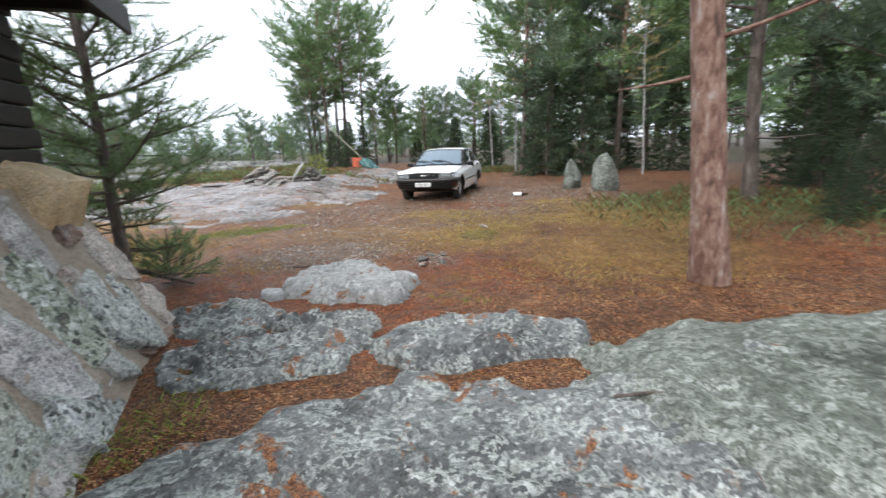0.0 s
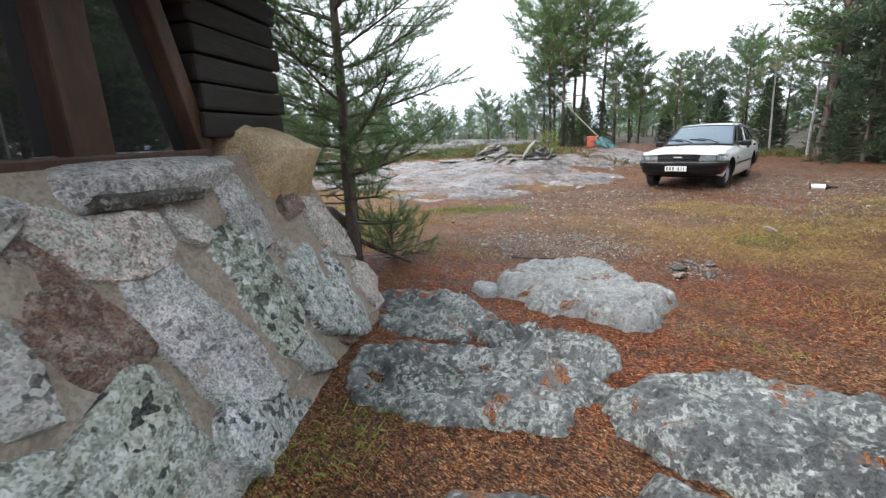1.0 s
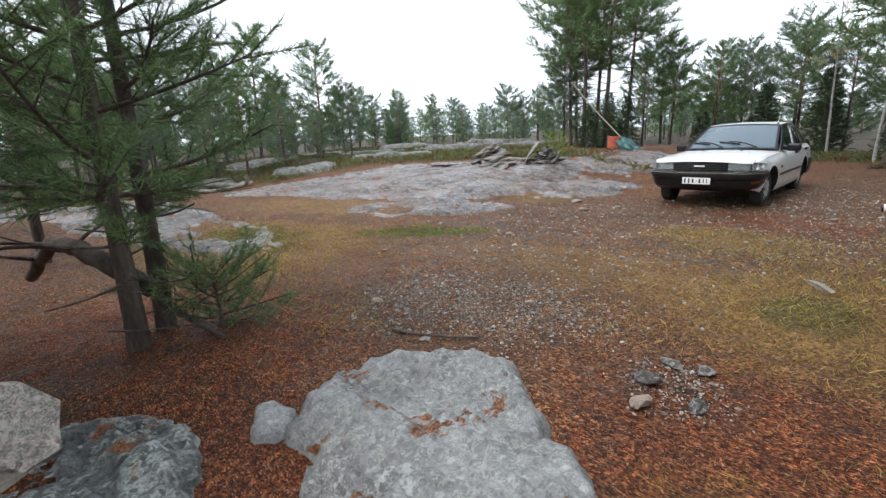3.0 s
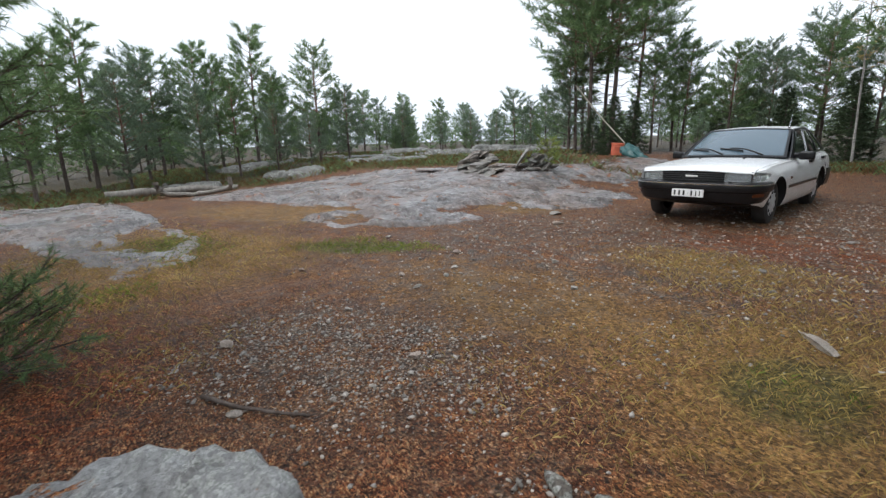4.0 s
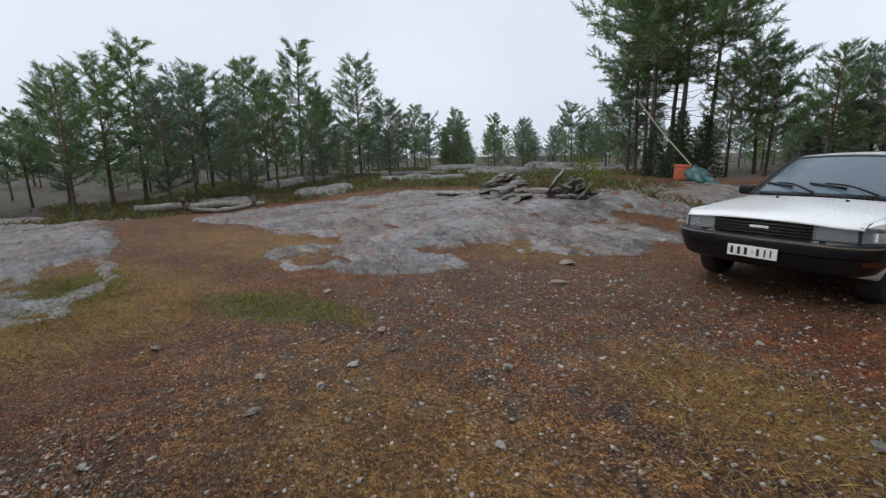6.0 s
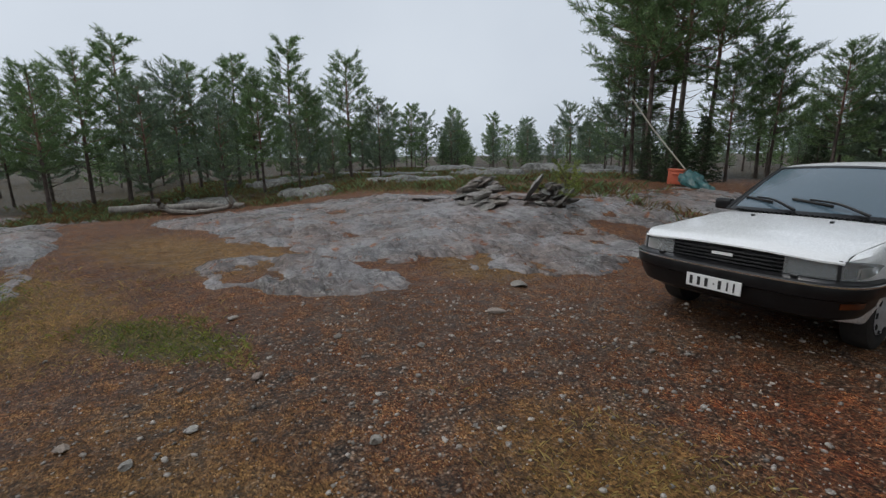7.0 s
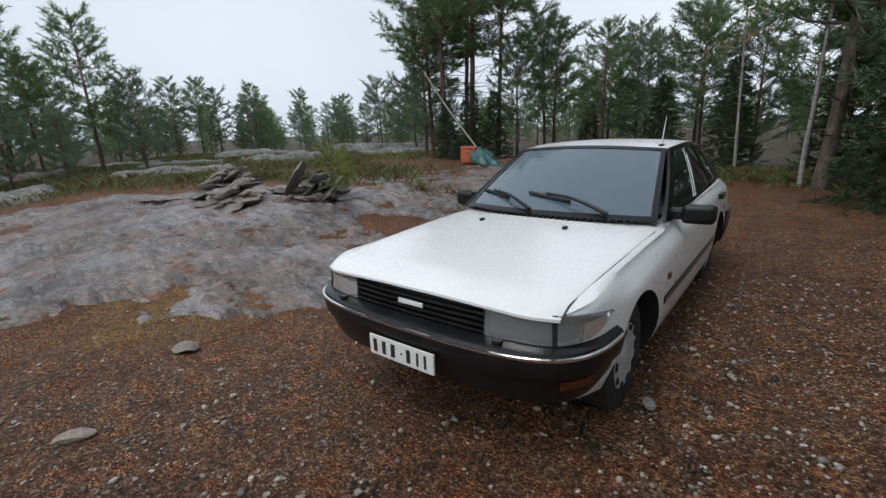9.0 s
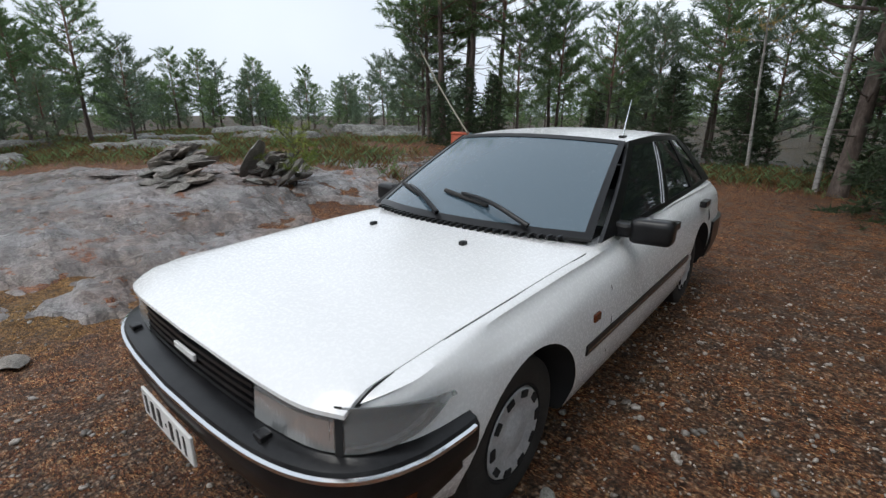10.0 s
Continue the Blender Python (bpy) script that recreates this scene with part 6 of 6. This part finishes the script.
for (nm, mt, k), chunk in pieces.items():
    V, F = join(chunk)
    put(nm, mesh_np(nm, V, F, bpy.data.materials[mt]), thicket)
for ob in far_kinds.values():
    for ch in list(ob.children_recursive):
        bpy.data.objects.remove(ch)
    bpy.data.objects.remove(ob)
PLACES = [q for q in PLACES if q[0] not in far_kinds]

masters = {}
for kind, x, y, h, rot in PLACES:
    m = at(x, y, h / VAR[kind]["height"], rot)
    if kind not in masters:
        nm = {"spruce": "spruce_tree", "birch": "birch_tree"}.get(kind, "pine_tree")
        masters[kind] = make_tree(nm, LAB[kind], pose(0, 0, 0), group={"spruce": "spruces", "birch": "birches"}.get(kind, "pines"), **VAR[kind])
        masters[kind].matrix_basis = pose(0, 0, 0)
        masters[kind]["first"] = 1
    else:
        copy_thing(masters[kind], m)
seen = set()
for kind, x, y, h, rot in PLACES:
    if kind not in seen:
        seen.add(kind)
        masters[kind].matrix_basis = at(x, y, h / VAR[kind]["height"], rot)
        del masters[kind]["first"]


# ---- small things ----
bottle = thing("bottle", "brown glass bottle with a white label lying on gravel", "bottle", pose(1.72, 13.35, gz(1.72, 13.35) + 0.052, 0, 90, 12))
M["brownglass"] = mat("brown_glass", 0.1, 0, (0.03, 0.012, 0.006))[0]
lathe_prof = [(-0.0, 0.0), (0.0, 0.048), (0.02, 0.052), (0.24, 0.052), (0.30, 0.03), (0.34, 0.019), (0.42, 0.018), (0.42, 0.0)]


def spin_z(prof, n, name, material, parent, label=""):
    bm = bmesh.new()
    rows_ = [[bm.verts.new((r * math.cos(2 * math.pi * k / n), r * math.sin(2 * math.pi * k / n), z)) for z, r in prof] for k in range(n)]
    for k in range(n):
        a, b = rows_[k], rows_[(k + 1) % n]
        for j in range(len(prof) - 1):
            bm.faces.new((a[j], b[j], b[j + 1], a[j + 1]))
    bmesh.ops.remove_doubles(bm, verts=bm.verts, dist=1e-5)
    return part(name, bm, material, parent, label, 40)


spin_z([(z - 0.2, r) for z, r in lathe_prof], 20, "glass_body", M["brownglass"], bottle)
spin_z([(-0.18, 0.0525), (-0.178, 0.0545), (0.03, 0.0545), (0.032, 0.0525)], 20, "label", M["plate"], bottle, "white paper label")

# Red box and tarpaulin under the pines.
bx, by = -6.68, 20.6
crate = thing("plastic_box", "worn red plastic box standing on bedrock", "box", pose(bx, by, gz(bx, by) + 0.04, 0, 3, 25))
part("box_body", box_bm(-0.20, 0.20, -0.15, 0.15, 0, 0.36, 0.02, 3), M["box_red"], crate, "", 40)
part("box_lid", box_bm(-0.215, 0.215, -0.165, 0.165, 0.362, 0.42, 0.015, 3), M["box_red"], crate, "faded red lid", 40)
part("box_handle", box_bm(-0.10, 0.10, -0.20, -0.165, 0.28, 0.31, 0.01), M["box_red"], crate)
bm = bmesh.new()
bmesh.ops.create_icosphere(bm, subdivisions=4, radius=1)
for v in bm.verts:
    f = noise.fractal(v.co * 2.6, 0.8, 2, 4)
    v.co = Vector((v.co.x * 0.62 * (1 + 0.2 * f), v.co.y * 0.28 * (1 + 0.3 * f), max(-0.02, v.co.z * 0.24 * (1 + 0.45 * f) * (1 - 0.55 * v.co.x))))
tarp = part("tarpaulin", bm, M["tarp"], None, "", 50)
tarp.matrix_basis = pose(-5.95, 20.35, gz(-5.95, 20.35) + 0.06, 0, 14, -20)
tagged(tarp, "crumpled teal tarpaulin bundle lying beside a red box", "tarpaulin")
V, F = tube(catmull([(-9.6, 22.1, 3.3), (-8.0, 21.3, 2.1), (-6.35, 20.5, 0.98)], 14), [0.022] * 14, 6)
tagged(put("rope", mesh_np("rope", V, F, M["rope"], True)), "taut pale rope from a pine down to a tarpaulin", "rope")


# Dead wood.
def limb(name, pts, r0, r1, material, label, category, n=16, branches=0, seed=0):
    r = np.random.RandomState(seed)
    p = catmull(pts, n)
    p = p + r.normal(0, r0 * 0.15, p.shape)
    V, F = tube(p, np.linspace(r0, r1, n), 9)
    ob = tagged(put(name, mesh_np(name, V, F, M[material], True)), label, category)
    for k in range(branches):
        i = r.randint(3, n - 2)
        d = r.normal(0, 1, 3)
        d[2] = abs(d[2]) * 0.4
        d = d / np.linalg.norm(d) * r.uniform(0.25, 0.7)
        V, F = tube(catmull([p[i], p[i] + d * 0.5 + r.normal(0, 0.03, 3), p[i] + d], 6), np.linspace(r0 * 0.3, 0.006, 6), 5)
        put("twig", mesh_np("twig", V, F, M[material], True), ob)
    return ob


g0 = gz(-1.3, 4.8)
limb("fallen_trunk", [(-1.22, 4.86, g0 + 0.36), (-1.32, 4.60, g0 + 0.60), (-1.62, 4.48, g0 + 0.66), (-2.05, 4.35, g0 + 0.60), (-2.6, 4.2, g0 + 0.3)], 0.065, 0.045, "bark", "dark dead trunk leaning out from a pine's foot", "log", 18, 4, 1)
limb("dead_branch", [(-0.75, 5.15, g0 + 0.05), (-1.0, 5.0, g0 + 0.16), (-1.25, 4.9, g0 + 0.25)], 0.014, 0.03, "bark", "dark dead branch with twigs by a pine", "branch", 12, 9, 4)
gs = gz(-15, 8.8)
limb("dead_root", [(-15.7, 7.6, gs + 0.55), (-15.75, 7.8, gs + 0.15), (-15.2, 8.7, gs + 0.08), (-14.7, 9.6, gs + 0.22), (-14.6, 9.7, gs + 0.6)], 0.10, 0.06, "deadwood", "bleached curved dead root lying on bedrock", "root", 22, 5, 2)
limb("dead_log", [(-16.6, 6.2, gs + 0.12), (-15.9, 8.4, gs + 0.2), (-15.6, 10.2, gs + 0.12)], 0.16, 0.12, "deadwood", "grey weathered log at the edge of bedrock", "log", 14, 2, 3)
limb("stick", [(-0.15, 6.06, gz(-0.15, 6.06) + 0.012), (0.12, 6.22, gz(0.1, 6.2) + 0.016), (0.34, 6.42, gz(0.34, 6.4) + 0.012)], 0.012, 0.007, "bark", "thin dark stick lying beside a boulder", "stick", 10, 0, 5)
limb("stick", [(3.4, 3.55, gz(3.4, 3.5) + 0.18), (3.6, 3.6, gz(3.6, 3.6) + 0.19), (3.8, 3.58, gz(3.8, 3.6) + 0.18)], 0.010, 0.005, "bark", "short dark twig lying on granite", "stick", 8, 0, 6)


# ---- loose cover of the ground ----
rng = np.random.RandomState(21)


def sample(n, x0, x1, y0, y1, weight):
    x, y = rng.uniform(x0, x1, n * 4), rng.uniform(y0, y1, n * 4)
    keep = rng.uniform(0, 1, n * 4) < weight(x, y)
    return x[keep][:n], y[keep][:n]


def near(x, y):
    """Denser close to the walked line."""
    return np.exp(-((x - 1.2) / 4.2) ** 2) * 0.75 + 0.12


def gravel_w(x, y):
    g = np.maximum.reduce([0.9 * blob(x, y, -0.2, 6.9, 1.3, 1.1), 1.1 * blob(x, y, -0.9, 10.0, 3.2, 3.6), 1.1 * blob(x, y, 2.2, 13.5, 3.6, 5.5), 0.9 * blob(x, y, 1.5, 6.65, 0.5, 0.5)])
    return clip01(g * 1.5 + 0.08 + 0.25 * W2(x, y)) * near(x, y)


ico = bmesh.new()
bmesh.ops.create_icosphere(ico, subdivisions=1, radius=1)
IV = np.array([v.co[:] for v in ico.verts])
ico.verts.index_update()
IF = np.array([[v.index for v in f.verts] for f in ico.faces])
ico.free()
x, y = sample(15000, -5, 5.5, 5.4, 18, gravel_w)
x2, y2 = sample(4500, -1.6, 1.9, 5.9, 7.8, lambda a, b: clip01(np.maximum(1.6 * blob(a, b, -0.2, 6.75, 1.25, 0.85, 0.3), 1.6 * blob(a, b, 1.45, 6.7, 0.4, 0.35)) + 0.3 * W2(a, b)))
x3, y3 = sample(1700, -4, 4.5, 5.6, 16, gravel_w)
x, y = np.concatenate([x, x2, x3]), np.concatenate([y, y2, y3])
r = 0.0030 + 0.010 * rng.beta(0.8, 8, len(x)) * 2.6
r[-len(x3):] = 0.009 + 0.017 * rng.beta(1.2, 3.5, len(x3))
ang = rng.uniform(0, 6.3, len(x))
S = np.stack([r * rng.uniform(0.8, 1.5, len(x)), r * rng.uniform(0.6, 1.1, len(x)), r * rng.uniform(0.4, 0.8, len(x))], -1)
P = IV[None] * (1 + rng.uniform(-0.38, 0.30, (len(x), len(IV), 1))) * S[:, None, :]
c_, s_ = np.cos(ang)[:, None], np.sin(ang)[:, None]
P = np.stack([P[..., 0] * c_ - P[..., 1] * s_ + x[:, None], P[..., 0] * s_ + P[..., 1] * c_ + y[:, None], P[..., 2] + (ground_z(x, y) + S[:, 2] * 0.5)[:, None]], -1)
FF = (IF[None] + (np.arange(len(x)) * len(IV))[:, None, None]).reshape(-1, 3)
tagged(put("gravel", mesh_np("gravel", P.reshape(-1, 3), FF, M["pebble"])), "loose wet gravel scattered over the ground", "gravel", kind="stuff")


def blades(x, y, z, h, w, lean, rng):
    """Upright bent blades of two triangles."""
    n = len(x)
    a = rng.uniform(0, 6.3, n)
    base = np.stack([x, y, z], -1)
    side_ = np.stack([np.cos(a), np.sin(a), np.zeros(n)], -1) * w[:, None] / 2
    b = rng.uniform(0, 6.3, n)
    out = np.stack([np.cos(b), np.sin(b), np.zeros(n)], -1) * (h * lean)[:, None]
    up = np.stack([np.zeros(n), np.zeros(n), h], -1)
    V = np.stack([base - side_, base + side_, base + up * 0.6 + out * 0.4, base + up * 0.95 + out], 1).reshape(-1, 3)
    i = np.arange(n)[:, None] * 4
    return V, np.concatenate([i + [0, 1, 2], i + [0, 2, 3]], 0)


def litter_w(x, y):
    return clip01(0.75 - 0.5 * gravel_w(x, y) + 0.3 * W1(x * 2, y * 2)) * near(x, y)


x, y = sample(110000, -5.5, 6, 2.6, 15, litter_w)
a = rng.uniform(0, 6.3, len(x))
ln = rng.uniform(0.012, 0.034, len(x))
d = np.stack([np.cos(a) * ln, np.sin(a) * ln, rng.uniform(-0.3, 0.5, len(x)) * ln], -1)
sd = np.stack([-np.sin(a), np.cos(a), np.zeros(len(x))], -1) * 0.0014
b0 = np.stack([x, y, ground_z(x, y) + 0.004], -1)
V = np.stack([b0 - sd, b0 + sd, b0 + d], 1).reshape(-1, 3)
tagged(put("needle_litter", mesh_np("needle_litter", V, np.arange(len(V)).reshape(-1, 3), M["litter"])), "rust-red fallen pine needles on the ground", "needles", kind="stuff")


def grass_w(x, y):
    g = np.maximum.reduce([1.0 * blob(x, y, -4.2, 6.4, 2.8, 2.0, 0.5), 0.9 * blob(x, y, 1.8, 8.4, 1.2, 1.6), 0.85 * blob(x, y, 4.0, 10.2, 2.6, 2.4), 0.6 * blob(x, y, 0.4, 10.2, 1.6, 0.8), 0.7 * blob(x, y, -2.0, 5.9, 1.5, 0.8), 0.6 * blob(x, y, 3.4, 6.4, 1.6, 0.8)])
    return clip01(g * 1.3 + 0.35 * W2(x, y) + 0.05) * (0.35 + near(x, y))


x, y = sample(40000, -7, 6.5, 4.8, 13, grass_w)
h = rng.uniform(0.015, 0.05, len(x))
V, F = blades(x, y, ground_z(x, y) - 0.003, h, np.full(len(x), 0.004), rng.uniform(0.3, 1.6, len(x)), rng)
tagged(put("dry_grass", mesh_np("dry_grass", V, F, M["blade"])), "short yellowed autumn grass in patches", "grass", kind="stuff")


def green_w(x, y):
    g = np.maximum.reduce([1.5 * blob(x, y, -2.8, 8.3, 1.1, 0.42, 0.67), 0.8 * blob(x, y, 1.75, 8.2, 0.4, 0.5), 0.7 * blob(x, y, -4.6, 6.6, 1.0, 0.6), 0.3 * blob(x, y, 1.9, 6.0, 0.5, 0.45), 0.9 * blob(x, y, 1.05, 3.2, 0.35, 0.7, 0.6), 0.8 * blob(x, y, -2.6, 5.5, 0.6, 0.5)])
    return clip01(g * 1.3 - 0.05 + 0.65 * W2(x, y) * (g > -0.3))


x, y = sample(18000, -6, 3, 2.4, 9, green_w)
h = rng.uniform(0.02, 0.06, len(x))
V, F = blades(x, y, ground_z(x, y) - 0.003, h, np.full(len(x), 0.0045), rng.uniform(0.3, 1.4, len(x)), rng)
tagged(put("green_grass", mesh_np("green_grass", V, F, M["greenblade"])), "tufts of green grass and moss", "grass", kind="stuff")


# Heath of low shrubs beyond the bedrock and under the trees.
def heath_w(x, y):
    g = np.maximum.reduce([blob(x, y, -17.0, 12.0, 5.0, 3.5, 0.9), blob(x, y, -12.2, 15.5, 4.2, 2.0, 0.6), 0.9 * blob(x, y, -8.2, 18.0, 2.8, 1.6, 0.3), 0.7 * blob(x, y, -5.0, 16.9, 1.4, 0.6), 1.0 * blob(x, y, -24, 14, 7, 9), 0.8 * blob(x, y, -12, 19, 3, 2), blob(x, y, -20, 20, 7, 5), 0.8 * blob(x, y, -18, 5, 4.5, 3.0), 0.8 * blob(x, y, -14, 22, 5, 3), 0.7 * blob(x, y, 0.5, 24.5, 5, 2.2), 0.6 * blob(x, y, 7.5, 11, 3.5, 3.0)])
    return clip01(g * 1.2 + 0.45 * W1(x, y) + 0.1) * (g > -0.15)


for nm, mt, n, lab in (("heath", "heath", 60000, "rusty low heath and blueberry shrubs"), ("green_heath", "needles", 44000, "dark green low shrubs among the rocks")):
    x, y = sample(n, -30, 11, 1, 27, heath_w)
    h = rng.uniform(0.05, 0.24, len(x)) * (0.6 + 0.5 * (W1(x * 1.7, y * 1.7) > 0))
    V, F = blades(x, y, ground_z(x, y) - 0.01, h, rng.uniform(0.006, 0.014, len(x)), rng.uniform(0.2, 1.2, len(x)), rng)
    tagged(put(nm, mesh_np(nm, V, F, M[mt])), lab, "shrubs", kind="stuff")
